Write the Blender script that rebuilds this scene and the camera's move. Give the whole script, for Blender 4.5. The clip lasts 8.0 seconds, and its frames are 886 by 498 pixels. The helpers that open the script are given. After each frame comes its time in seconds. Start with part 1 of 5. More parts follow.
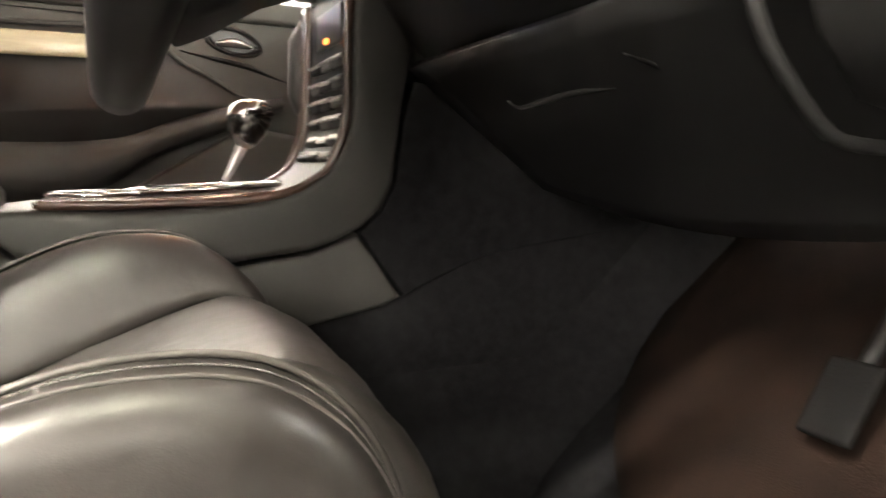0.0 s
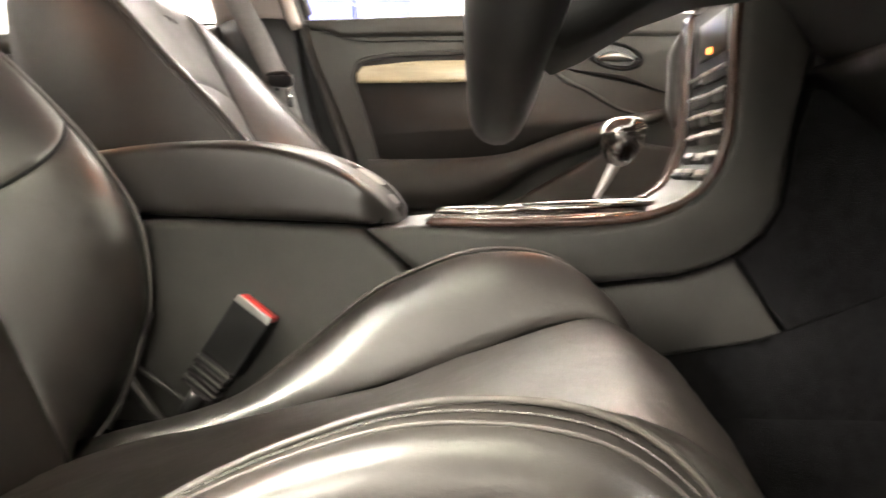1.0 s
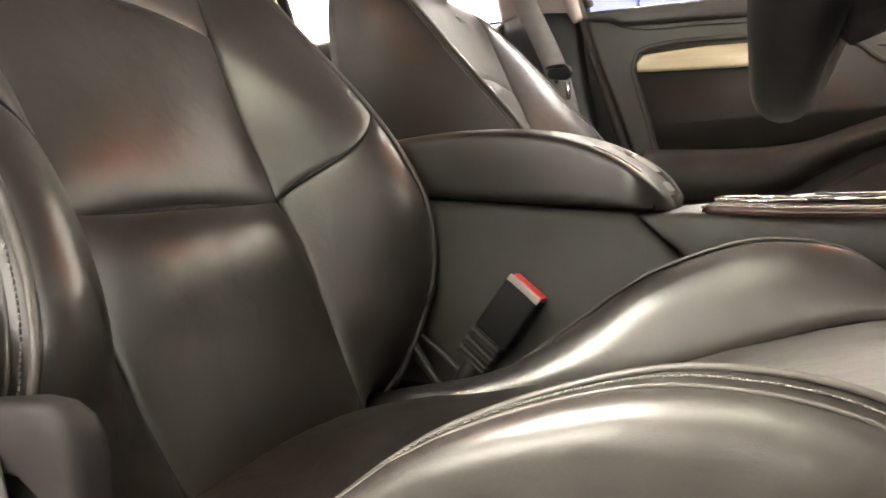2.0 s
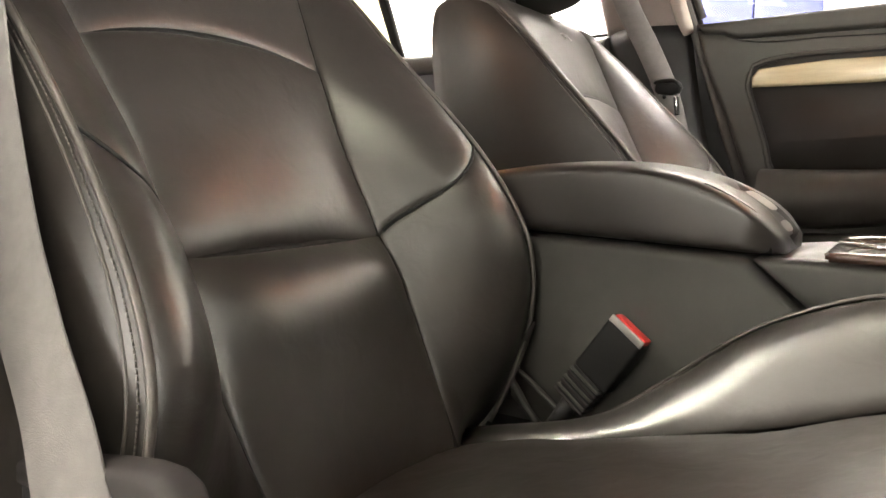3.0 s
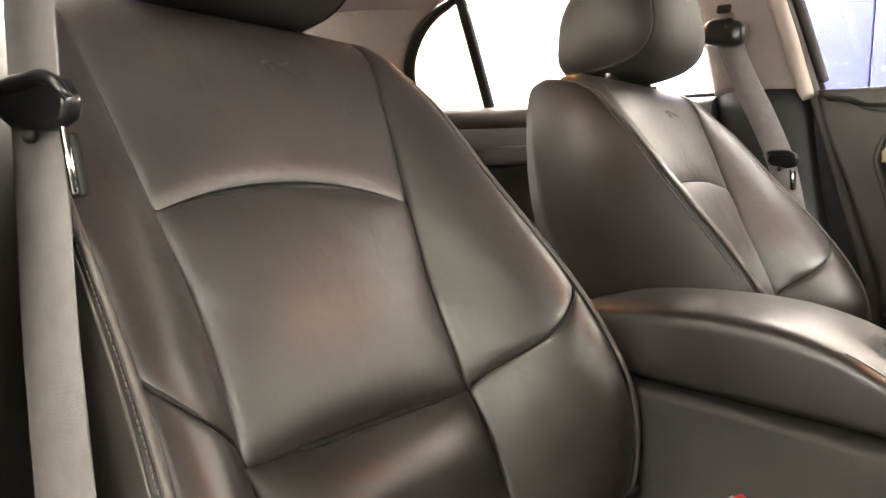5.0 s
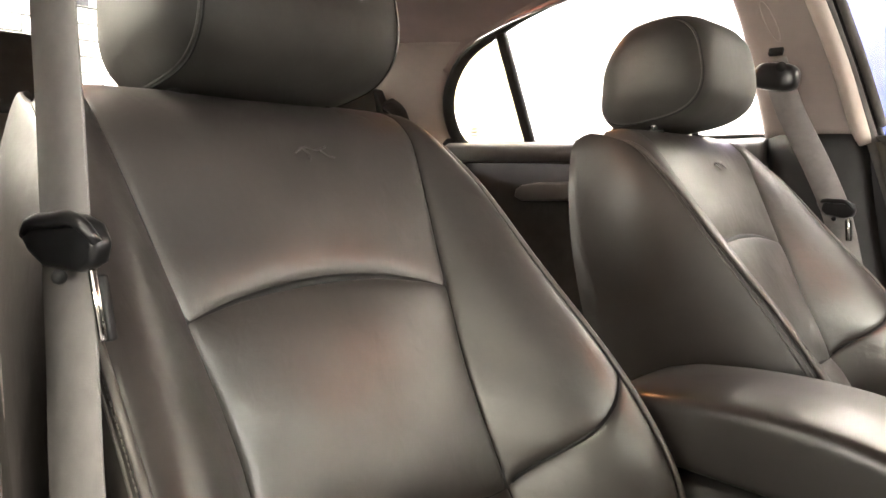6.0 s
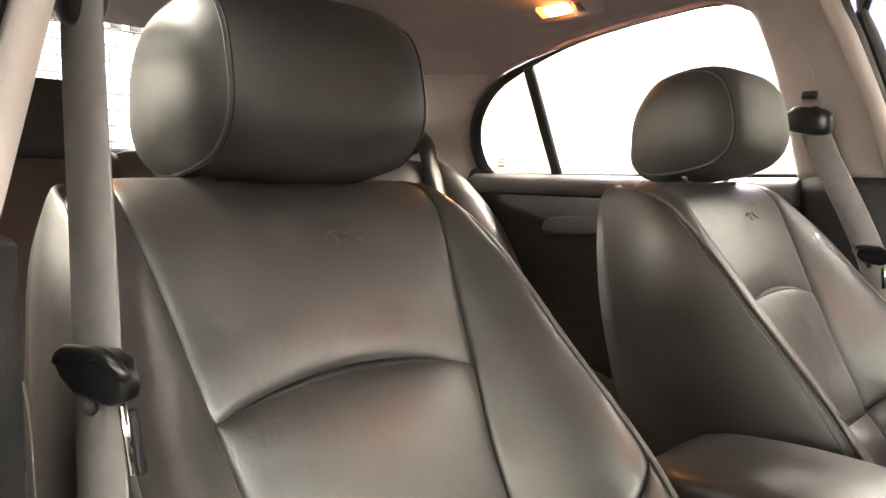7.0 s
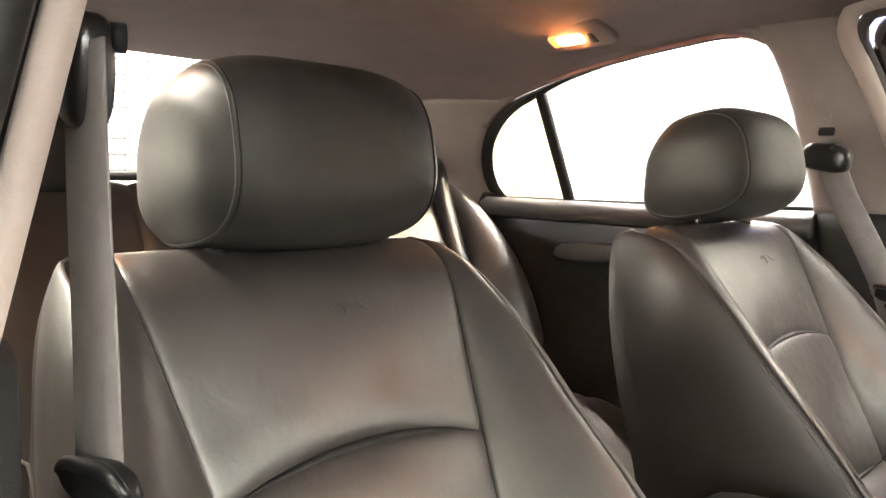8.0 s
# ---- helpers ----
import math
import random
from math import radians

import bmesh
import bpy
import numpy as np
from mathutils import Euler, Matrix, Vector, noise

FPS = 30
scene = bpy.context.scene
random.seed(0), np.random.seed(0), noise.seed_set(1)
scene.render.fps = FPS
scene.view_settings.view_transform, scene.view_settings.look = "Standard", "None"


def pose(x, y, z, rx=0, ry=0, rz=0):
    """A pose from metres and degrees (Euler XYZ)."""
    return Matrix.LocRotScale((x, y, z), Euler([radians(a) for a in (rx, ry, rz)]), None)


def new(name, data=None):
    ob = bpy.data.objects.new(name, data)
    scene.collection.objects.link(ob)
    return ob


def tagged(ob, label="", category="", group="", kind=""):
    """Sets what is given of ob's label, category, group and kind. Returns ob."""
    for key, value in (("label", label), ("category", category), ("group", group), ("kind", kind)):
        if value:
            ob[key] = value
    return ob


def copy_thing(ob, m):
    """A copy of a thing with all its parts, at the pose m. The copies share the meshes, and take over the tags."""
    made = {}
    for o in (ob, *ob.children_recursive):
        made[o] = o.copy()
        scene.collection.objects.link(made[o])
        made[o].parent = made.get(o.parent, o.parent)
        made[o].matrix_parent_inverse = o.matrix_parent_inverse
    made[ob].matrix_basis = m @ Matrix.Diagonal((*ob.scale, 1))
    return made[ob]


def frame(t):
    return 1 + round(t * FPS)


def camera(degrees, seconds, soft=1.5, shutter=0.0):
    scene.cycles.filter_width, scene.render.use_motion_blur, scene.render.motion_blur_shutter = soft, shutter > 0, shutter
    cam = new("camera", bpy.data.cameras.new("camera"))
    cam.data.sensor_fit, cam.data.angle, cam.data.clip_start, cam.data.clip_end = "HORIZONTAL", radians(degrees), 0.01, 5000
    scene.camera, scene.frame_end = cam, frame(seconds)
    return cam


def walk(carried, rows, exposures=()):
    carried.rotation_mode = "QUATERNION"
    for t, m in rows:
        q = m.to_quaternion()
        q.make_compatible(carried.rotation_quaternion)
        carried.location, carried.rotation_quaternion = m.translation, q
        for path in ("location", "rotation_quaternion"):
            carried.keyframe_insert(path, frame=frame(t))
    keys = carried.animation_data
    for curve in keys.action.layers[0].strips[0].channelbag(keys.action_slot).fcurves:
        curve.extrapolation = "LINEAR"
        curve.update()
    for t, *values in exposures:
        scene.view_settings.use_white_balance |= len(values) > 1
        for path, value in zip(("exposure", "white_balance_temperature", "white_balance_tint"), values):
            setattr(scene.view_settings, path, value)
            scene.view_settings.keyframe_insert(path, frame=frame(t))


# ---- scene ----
cam = camera(63.0, 8.0, 1.5, 0.3)
PATH = [
    (0.00, 0.5619, -0.8404, 0.6992, 83.36, 0.13, -24.52),
    (0.50, 0.5658, -0.8211, 0.7022, 84.38, 0.30, -11.15),
    (1.00, 0.5726, -0.8221, 0.7116, 84.06, 0.46, 4.66),
    (1.50, 0.5790, -0.8346, 0.7034, 83.84, 0.44, 17.50),
    (2.00, 0.5799, -0.8390, 0.7015, 83.86, 0.26, 26.15),
    (3.50, 0.5618, -0.8216, 0.7740, 83.62, -0.42, 35.50),
    (4.00, 0.5521, -0.8098, 0.8094, 83.68, -0.33, 37.24),
    (4.50, 0.5375, -0.7935, 0.8523, 83.67, -0.64, 39.06),
    (5.00, 0.5124, -0.7739, 0.8828, 83.56, -1.00, 40.43),
    (6.50, 0.4819, -0.7483, 0.9983, 84.10, -1.22, 44.60),
    (7.00, 0.4774, -0.7462, 1.0318, 84.19, -1.26, 45.44),
    (7.50, 0.4748, -0.7409, 1.0672, 84.30, -1.37, 46.15),
    (8.00, 0.4666, -0.7351, 1.0934, 84.24, -1.46, 46.38),
]
EXPOSURE = ((0.0, 1.02), (0.5, 1.14), (1.0, 1.18), (2.0, 0.85), (3.5, 0.86), (5.0, 1.0), (8.0, 0.92))
walk(cam, [(t, pose(*p)) for t, *p in PATH], EXPOSURE)

# ---------------------------------------------------------------- world and light
world = bpy.data.worlds.new("world")
scene.world = world
world.use_nodes = True
world.node_tree.nodes["Background"].inputs[0].default_value = (0.9, 0.92, 1.0, 1)
world.node_tree.nodes["Background"].inputs[1].default_value = 0.05


# ---------------------------------------------------------------- materials
def material(name, color, rough=0.5, metal=0.0, vary=0.0, vary_scale=6.0, bump=0.0, bump_scale=300.0, pattern="noise",
             coat=0.0, specular=0.5, stretch=(1, 1, 1), color2=None, wear=0.0, sheen=(1, 1, 1), crease=0.0):
    """A principled material with colour variation at two scales and a fine relief."""
    m = bpy.data.materials.new(name)
    m.use_nodes = True
    nt = m.node_tree
    b = nt.nodes["Principled BSDF"]
    b.inputs["Metallic"].default_value = metal
    b.inputs["Roughness"].default_value = rough
    b.inputs["Specular IOR Level"].default_value = specular
    # tints reflections in the material, on top of the lamps' own colour
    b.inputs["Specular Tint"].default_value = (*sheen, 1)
    b.inputs["Coat Weight"].default_value = coat
    b.inputs["Coat Roughness"].default_value = 0.06
    b.inputs["Base Color"].default_value = (*color, 1)
    co = nt.nodes.new("ShaderNodeTexCoord")
    mp = nt.nodes.new("ShaderNodeMapping")
    mp.inputs["Scale"].default_value = stretch
    nt.links.new(co.outputs["Object"], mp.inputs[0])
    if vary > 0 or color2:
        n1 = nt.nodes.new("ShaderNodeTexNoise")
        n1.inputs["Scale"].default_value = vary_scale
        n1.inputs["Detail"].default_value = 8
        n1.inputs["Roughness"].default_value = 0.65
        nt.links.new(mp.outputs[0], n1.inputs["Vector"])
        ramp = nt.nodes.new("ShaderNodeValToRGB")
        lo = color2 if color2 else tuple(c * (1 - vary) for c in color)
        hi = color if color2 else tuple(min(1, c * (1 + vary)) for c in color)
        ramp.color_ramp.elements[0].position, ramp.color_ramp.elements[1].position = 0.32, 0.68
        ramp.color_ramp.elements[0].color, ramp.color_ramp.elements[1].color = (*lo, 1), (*hi, 1)
        nt.links.new(n1.outputs["Fac"], ramp.inputs[0])
        nt.links.new(ramp.outputs[0], b.inputs["Base Color"])
        if wear > 0:
            mr = nt.nodes.new("ShaderNodeMapRange")
            mr.inputs["To Min"].default_value, mr.inputs["To Max"].default_value = rough - wear, rough + wear
            n2 = nt.nodes.new("ShaderNodeTexNoise")
            n2.inputs["Scale"].default_value = vary_scale * 2.3
            n2.inputs["Detail"].default_value = 5
            nt.links.new(mp.outputs[0], n2.inputs["Vector"])
            nt.links.new(n2.outputs["Fac"], mr.inputs["Value"])
            nt.links.new(mr.outputs[0], b.inputs["Roughness"])
    if bump > 0:
        if pattern == "voronoi":
            t = nt.nodes.new("ShaderNodeTexVoronoi")
            t.feature = "DISTANCE_TO_EDGE"
            out = t.outputs["Distance"]
        elif pattern == "wave":
            t = nt.nodes.new("ShaderNodeTexWave")
            out = t.outputs["Fac"]
        else:
            t = nt.nodes.new("ShaderNodeTexNoise")
            t.inputs["Detail"].default_value = 4
            out = t.outputs["Fac"]
        t.inputs["Scale"].default_value = bump_scale
        nt.links.new(mp.outputs[0], t.inputs["Vector"])
        bp = nt.nodes.new("ShaderNodeBump")
        bp.inputs["Strength"].default_value = bump
        bp.inputs["Distance"].default_value = 0.001
        nt.links.new(out, bp.inputs["Height"])
        nt.links.new(bp.outputs[0], b.inputs["Normal"])
        if crease > 0:
            cn = nt.nodes.new("ShaderNodeTexNoise")
            cn.inputs["Scale"].default_value, cn.inputs["Detail"].default_value, cn.inputs["Distortion"].default_value = 38.0, 5.0, 0.6
            nt.links.new(mp.outputs[0], cn.inputs["Vector"])
            b2 = nt.nodes.new("ShaderNodeBump")
            b2.inputs["Strength"].default_value, b2.inputs["Distance"].default_value = crease, 0.003
            nt.links.new(cn.outputs["Fac"], b2.inputs["Height"])
            nt.links.new(b2.outputs[0], bp.inputs["Normal"])
    return m


def glow(name, color, strength):
    m = bpy.data.materials.new(name)
    m.use_nodes = True
    b = m.node_tree.nodes["Principled BSDF"]
    b.inputs["Base Color"].default_value = (*color, 1)
    b.inputs["Emission Color"].default_value = (*color, 1)
    b.inputs["Emission Strength"].default_value = strength
    return m


def glass(name, tint):
    m = bpy.data.materials.new(name)
    m.use_nodes = True
    nt = m.node_tree
    nt.nodes.remove(nt.nodes["Principled BSDF"])
    tr, gl = nt.nodes.new("ShaderNodeBsdfTransparent"), nt.nodes.new("ShaderNodeBsdfGlossy")
    mx = nt.nodes.new("ShaderNodeMixShader")
    tr.inputs[0].default_value = (*tint, 1)
    gl.inputs["Roughness"].default_value = 0.02
    mx.inputs[0].default_value = 0.035
    nt.links.new(tr.outputs[0], mx.inputs[1])
    nt.links.new(gl.outputs[0], mx.inputs[2])
    nt.links.new(mx.outputs[0], nt.nodes["Material Output"].inputs[0])
    return m


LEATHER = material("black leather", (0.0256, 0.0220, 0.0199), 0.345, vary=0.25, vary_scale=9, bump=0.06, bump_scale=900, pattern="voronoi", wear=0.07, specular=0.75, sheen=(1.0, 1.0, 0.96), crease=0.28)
# LEATHER darkened and dulled: the side panels' shade is put in here
SHADED_LEATHER = material("side leather darkened for shade", (0.0190, 0.0162, 0.0140), 0.40, vary=0.25, vary_scale=9, bump=0.06, bump_scale=900, pattern="voronoi", wear=0.04, specular=0.5, crease=0.2)
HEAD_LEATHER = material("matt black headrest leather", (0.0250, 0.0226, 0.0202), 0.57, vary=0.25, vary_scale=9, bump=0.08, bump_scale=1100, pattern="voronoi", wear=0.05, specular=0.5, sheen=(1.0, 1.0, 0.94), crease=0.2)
EDGE_MATT = material("matt black moulded edge", (0.009, 0.0088, 0.0085), 0.75, vary=0.15, vary_scale=40, specular=0.06)
PEDAL_RUBBER = material("worn black pedal rubber", (0.0045, 0.0043, 0.0042), 0.8, vary=0.3, vary_scale=60, bump=0.4, bump_scale=400, specular=0.08)
THREAD = material("grey thread", (0.12, 0.112, 0.102), 0.7, vary=0.2, vary_scale=200)
PIPING = material("leather piping", (0.062, 0.056, 0.050), 0.40, vary=0.2, vary_scale=60)
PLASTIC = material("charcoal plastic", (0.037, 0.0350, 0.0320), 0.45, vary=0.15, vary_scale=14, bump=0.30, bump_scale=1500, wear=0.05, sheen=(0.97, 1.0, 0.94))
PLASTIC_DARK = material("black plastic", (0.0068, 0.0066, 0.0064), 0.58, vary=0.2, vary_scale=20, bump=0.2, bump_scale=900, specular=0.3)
GLOSS_BLACK = material("glossy black plastic", (0.007, 0.007, 0.0075), 0.28, vary=0.1, vary_scale=20)
DOOR_CLOTH = material("black door cloth", (0.014, 0.0138, 0.0132), 0.85, vary=0.2, vary_scale=30, bump=0.5, bump_scale=1100, specular=0.2)
COVER_GREY = material("grey moulded plastic", (0.019, 0.0160, 0.0158), 0.62, vary=0.12, vary_scale=20, bump=0.08, bump_scale=900, specular=0.22)
VINYL = material("dark grey vinyl", (0.032, 0.0305, 0.028), 0.5, vary=0.15, vary_scale=14, bump=0.3, bump_scale=1300)
SEAL_GREY = material("grey flocked seal", (0.085, 0.080, 0.076), 0.75, vary=0.15, vary_scale=30, bump=0.3, bump_scale=900, specular=0.2)
LID_LEATHER = material("smooth charcoal lid leather", (0.030, 0.0270, 0.0240), 0.30, vary=0.2, vary_scale=12, bump=0.08, bump_scale=900, pattern="voronoi", wear=0.05, specular=0.9)
RUBBER = material("black rubber seal", (0.009, 0.009, 0.0085), 0.65, vary=0.2, vary_scale=30, specular=0.25)
CARPET = material("charcoal carpet", (0.0090, 0.0088, 0.0094), 0.95, vary=0.45, vary_scale=60, bump=0.9, bump_scale=900, specular=0.1)
MAT_BROWN = material("brown floor mat", (0.0085, 0.0046, 0.0031), 0.9, vary=0.5, vary_scale=18, bump=0.9, bump_scale=600, specular=0.1)
HEADLINER = material("grey-brown headliner cloth", (0.225, 0.182, 0.172), 0.95, vary=0.06, vary_scale=12, bump=0.5, bump_scale=1600, specular=0.15)
FRINGE_PINK = material("salmon light fringe", (0.46, 0.235, 0.20), 0.8, vary=0.1, vary_scale=20, bump=0.3, bump_scale=1200, specular=0.2)
CREAM_TRIM = material("pale grey pillar trim", (0.40, 0.345, 0.305), 0.65, vary=0.06, vary_scale=12, bump=0.3, bump_scale=1200)
WEBBING = material("grey belt webbing", (0.150, 0.141, 0.134), 0.7, vary=0.12, vary_scale=50, bump=0.6, bump_scale=1300)
CHROME = material("chrome", (0.85, 0.84, 0.82), 0.10, metal=1.0, vary=0.05, vary_scale=30)
DARK_CHROME = material("smoked chrome", (0.13, 0.122, 0.118), 0.16, metal=1.0, vary=0.1, vary_scale=30)
BRIGHT_SATIN = material("bright worn chrome", (0.80, 0.79, 0.77), 0.30, metal=1.0, vary=0.05, vary_scale=30)
SATIN = material("satin silver plastic", (0.45, 0.44, 0.42), 0.32, metal=0.7, vary=0.06, vary_scale=30)
WOOD = material("brown wood veneer", (0.085, 0.050, 0.038), 0.25, coat=0.7, color2=(0.040, 0.024, 0.018), vary_scale=26, stretch=(1, 4, 1))
WHEEL_LEATHER = material("worn black wheel leather", (0.0080, 0.0076, 0.0074), 0.38, vary=0.25, vary_scale=20, bump=0.10, bump_scale=900, pattern="voronoi", wear=0.06)
MAPLE = material("pale grey-gold wood veneer", (0.50, 0.43, 0.27), 0.25, coat=0.6, color2=(0.36, 0.31, 0.20), vary_scale=22, stretch=(0.35, 1, 2.5))
RED = material("red plastic", (0.70, 0.045, 0.04), 0.35, vary=0.08, vary_scale=60)
BODY_PAINT = material("dark metallic car paint", (0.05, 0.05, 0.055), 0.25, metal=0.4, coat=0.8, vary=0.05, vary_scale=40)
BLOCKWORK = material("white painted brick", (0.82, 0.80, 0.76), 0.7, vary=0.05, vary_scale=5, bump=0.6, bump_scale=60)
MORTAR = material("grey mortar joint", (0.09, 0.09, 0.092), 0.9, vary=0.15, vary_scale=20)
BLUE = material("blue painted steel", (0.012, 0.020, 0.135), 0.6, vary=0.10, vary_scale=4, bump=0.15, bump_scale=30)
LETTER = material("dark grey sign", (0.04, 0.04, 0.045), 0.5, vary=0.1, vary_scale=12)
CONCRETE = material("grey concrete floor", (0.10, 0.096, 0.092), 0.6, vary=0.25, vary_scale=3, bump=0.4, bump_scale=80)
GREY_WALL = material("mid-grey painted wall", (0.16, 0.155, 0.15), 0.7, vary=0.1, vary_scale=3, bump=0.4, bump_scale=60)
CEILING = material("white ceiling", (0.8, 0.8, 0.78), 0.8, vary=0.03, vary_scale=4)
WARM_LENS = glow("warm lamp lens", (1.0, 0.36, 0.10), 100.0)
FRONT_LENS = glow("warm map lamp lens", (1.0, 0.27, 0.08), 105.0)
FOOT_LENS = glow("warm footwell lens", (1.0, 0.36, 0.12), 4.0)
AMBER = glow("amber indicator", (1.0, 0.25, 0.05), 2.5)
TUBE_COOL = glow("greenish fluorescent tube", (1.0, 0.925, 0.81), 1500.0)
PILLAR_CLOTH = material("grey-brown pillar cloth", (0.235, 0.205, 0.188), 0.9, vary=0.06, vary_scale=12, bump=0.4, bump_scale=1500, specular=0.2)
TUBE_GREEN = glow("dim green-white tube", (1.0, 1.0, 0.76), 130.0)
TUBE = glow("fluorescent tube", (1.0, 0.90, 0.86), 510.0)
SIDE_LIGHT = glow("soft side fill glow", (1.0, 0.94, 0.85), 17.0)
SIDE_BRIGHT = glow("bright side fill glow", (1.0, 0.94, 0.83), 8.5)
FRONT_FILL = glow("pale front fill glow", (1.0, 0.96, 0.89), 40.0)
PANE = glass("clear glass", (0.96, 0.97, 0.95))
PANE_TINT = glass("yellow-tinted glass", (0.70, 0.67, 0.52))


# ---------------------------------------------------------------- shaping helpers
def finish(name, bm, mat, smooth=True, angle=None):
    me = bpy.data.meshes.new(name)
    bm.to_mesh(me)
    bm.free()
    me.materials.append(mat)
    for p in me.polygons:
        p.use_smooth = smooth
    if smooth and angle:
        me.set_sharp_from_angle(angle=radians(angle))
    return me


def part(name, bm, mat, parent, label="", smooth=True, angle=None):
    ob = new(name, finish(name, bm, mat, smooth, angle))
    ob.parent = parent
    if parent is not None:
        ob.matrix_parent_inverse = Matrix.Translation(-parent.location)
    if label:
        ob["label"] = label
    return ob


def root(name, at, label, category, group="", kind=""):
    ob = new(name)
    ob.location = at
    ob.empty_display_size = 0.05
    return tagged(ob, label, category, group, kind)


def setting(name, bm, mat, label, category, smooth=False, angle=None):
    return tagged(new(name, finish(name, bm, mat, smooth, angle)), label, category, "", "structure")


def spline(points):
    """A smooth curve through the points, over 0..1 by chord length."""
    P = np.array(points, float)
    d = np.concatenate([[0], np.cumsum(np.linalg.norm(np.diff(P, axis=0), axis=1) + 1e-4)])
    d /= d[-1]
    n = len(P)
    M = np.zeros_like(P)
    for i in range(n):
        if i == 0:
            M[i] = (P[1] - P[0]) / (d[1] - d[0])
        elif i == n - 1:
            M[i] = (P[-1] - P[-2]) / (d[-1] - d[-2])
        else:
            M[i] = 0.5 * ((P[i + 1] - P[i]) / (d[i + 1] - d[i]) + (P[i] - P[i - 1]) / (d[i] - d[i - 1]))

    def at(v):
        v = min(max(v, 0.0), 1.0)
        i = min(max(int(np.searchsorted(d, v)) - 1, 0), n - 2)
        h = d[i + 1] - d[i]
        s = (v - d[i]) / h
        return ((1 + 2 * s) * (1 - s) ** 2 * P[i] + s * (1 - s) ** 2 * h * M[i] + s * s * (3 - 2 * s) * P[i + 1] + s * s * (s - 1) * h * M[i + 1])
    return at


def table(pairs):
    """A smooth function through (key, value) pairs."""
    ks = [p[0] for p in pairs]
    vs = [p[1] for p in pairs]
    n = len(ks)
    ms = [0.0] * n
    for i in range(n):
        a, b = max(i - 1, 0), min(i + 1, n - 1)
        ms[i] = (vs[b] - vs[a]) / (ks[b] - ks[a])

    def at(k):
        if k <= ks[0]:
            return vs[0] + ms[0] * (k - ks[0])
        if k >= ks[-1]:
            return vs[-1] + ms[-1] * (k - ks[-1])
        i = 0
        while ks[i + 1] < k:
            i += 1
        h = ks[i + 1] - ks[i]
        s = (k - ks[i]) / h
        return (1 + 2 * s) * (1 - s) ** 2 * vs[i] + s * (1 - s) ** 2 * h * ms[i] + s * s * (3 - 2 * s) * vs[i + 1] + s * s * (s - 1) * h * ms[i + 1]
    return at


def eased(n):
    """Steps over 0..1, closer together at both ends."""
    return [0.5 - 0.5 * math.cos(math.pi * i / n) for i in range(n + 1)]


def sheet(f, nu, nv, toward, puff=0.0, dip=0.0, reach=0.012, edges="lrbt", thick=0.0, even=False, slack=0.0, rim=None, top=None, bottom=None):
    """A bmesh over f(s, t), puffed out towards `toward` in its middle and drawn in along the named edges."""
    ss = [i / nu for i in range(nu + 1)] if even else eased(nu)
    ts = [i / nv for i in range(nv + 1)] if even else eased(nv)
    G = np.array([[f(s, t) for t in ts] for s in ss], float)
    du = np.gradient(G, axis=0)
    dv = np.gradient(G, axis=1)
    N = np.cross(du, dv)
    N /= np.linalg.norm(N, axis=2, keepdims=True) + 1e-12
    ref = np.array(toward, float)
    if np.sum(N @ ref) < 0:
        N = -N
        flip = True
    else:
        flip = False
    lu = np.concatenate([np.zeros((1, nv + 1)), np.cumsum(np.linalg.norm(np.diff(G, axis=0), axis=2), axis=0)])
    lv = np.concatenate([np.zeros((nu + 1, 1)), np.cumsum(np.linalg.norm(np.diff(G, axis=1), axis=2), axis=1)], axis=1)
    O = np.zeros((nu + 1, nv + 1))
    for i, s in enumerate(ss):
        for j, t in enumerate(ts):
            o = 0.0
            if puff:
                o += puff * (16 * s * (1 - s) * t * (1 - t)) ** 0.6 if "l" in edges and "b" in edges else puff * 4 * s * (1 - s)
            for e, dist in (("l", lu[i, j]), ("r", lu[-1, j] - lu[i, j]), ("b", lv[i, j]), ("t", lv[i, -1] - lv[i, j])):
                if e in edges:
                    d, r = dip, reach
                    if rim and e in "lr":
                        d, r = rim
                    elif e == "t" and top:
                        d, r = top[0] * (0.30 + 0.70 * math.sin(math.pi * s)), top[1]
                    elif e == "b" and bottom:
                        d, r = bottom[0] * (0.30 + 0.70 * math.sin(math.pi * s)), bottom[1]
                    o -= d * math.exp(-dist / r)
            O[i, j] = o
    if slack:
        for i in range(nu + 1):
            for j in range(nv + 1):
                q = Vector(G[i, j])
                O[i, j] += slack * (noise.noise(q * 14) + 0.5 * noise.noise(q * 37) + 0.25 * noise.noise(q * 90))
    G = G + N * O[..., None]
    bm = bmesh.new()
    V = [[bm.verts.new(G[i, j]) for j in range(nv + 1)] for i in range(nu + 1)]
    for i in range(nu):
        for j in range(nv):
            q = (V[i][j], V[i + 1][j], V[i + 1][j + 1], V[i][j + 1])
            bm.faces.new(q[::-1] if flip else q)
    if thick:
        back = [[bm.verts.new(G[i, j] - N[i, j] * thick) for j in range(nv + 1)] for i in range(nu + 1)]
        for i in range(nu):
            for j in range(nv):
                q = (back[i][j], back[i + 1][j], back[i + 1][j + 1], back[i][j + 1])
                bm.faces.new(q if flip else q[::-1])
        ring = [(i, 0) for i in range(nu)] + [(nu, j) for j in range(nv)] + [(i, nv) for i in range(nu, 0, -1)] + [(0, j) for j in range(nv, 0, -1)]
        for k, (i, j) in enumerate(ring):
            a, b = ring[(k + 1) % len(ring)]
            bm.faces.new((V[i][j], back[i][j], back[a][b], V[a][b]) if not flip else (V[a][b], back[a][b], back[i][j], V[i][j]))
    return bm


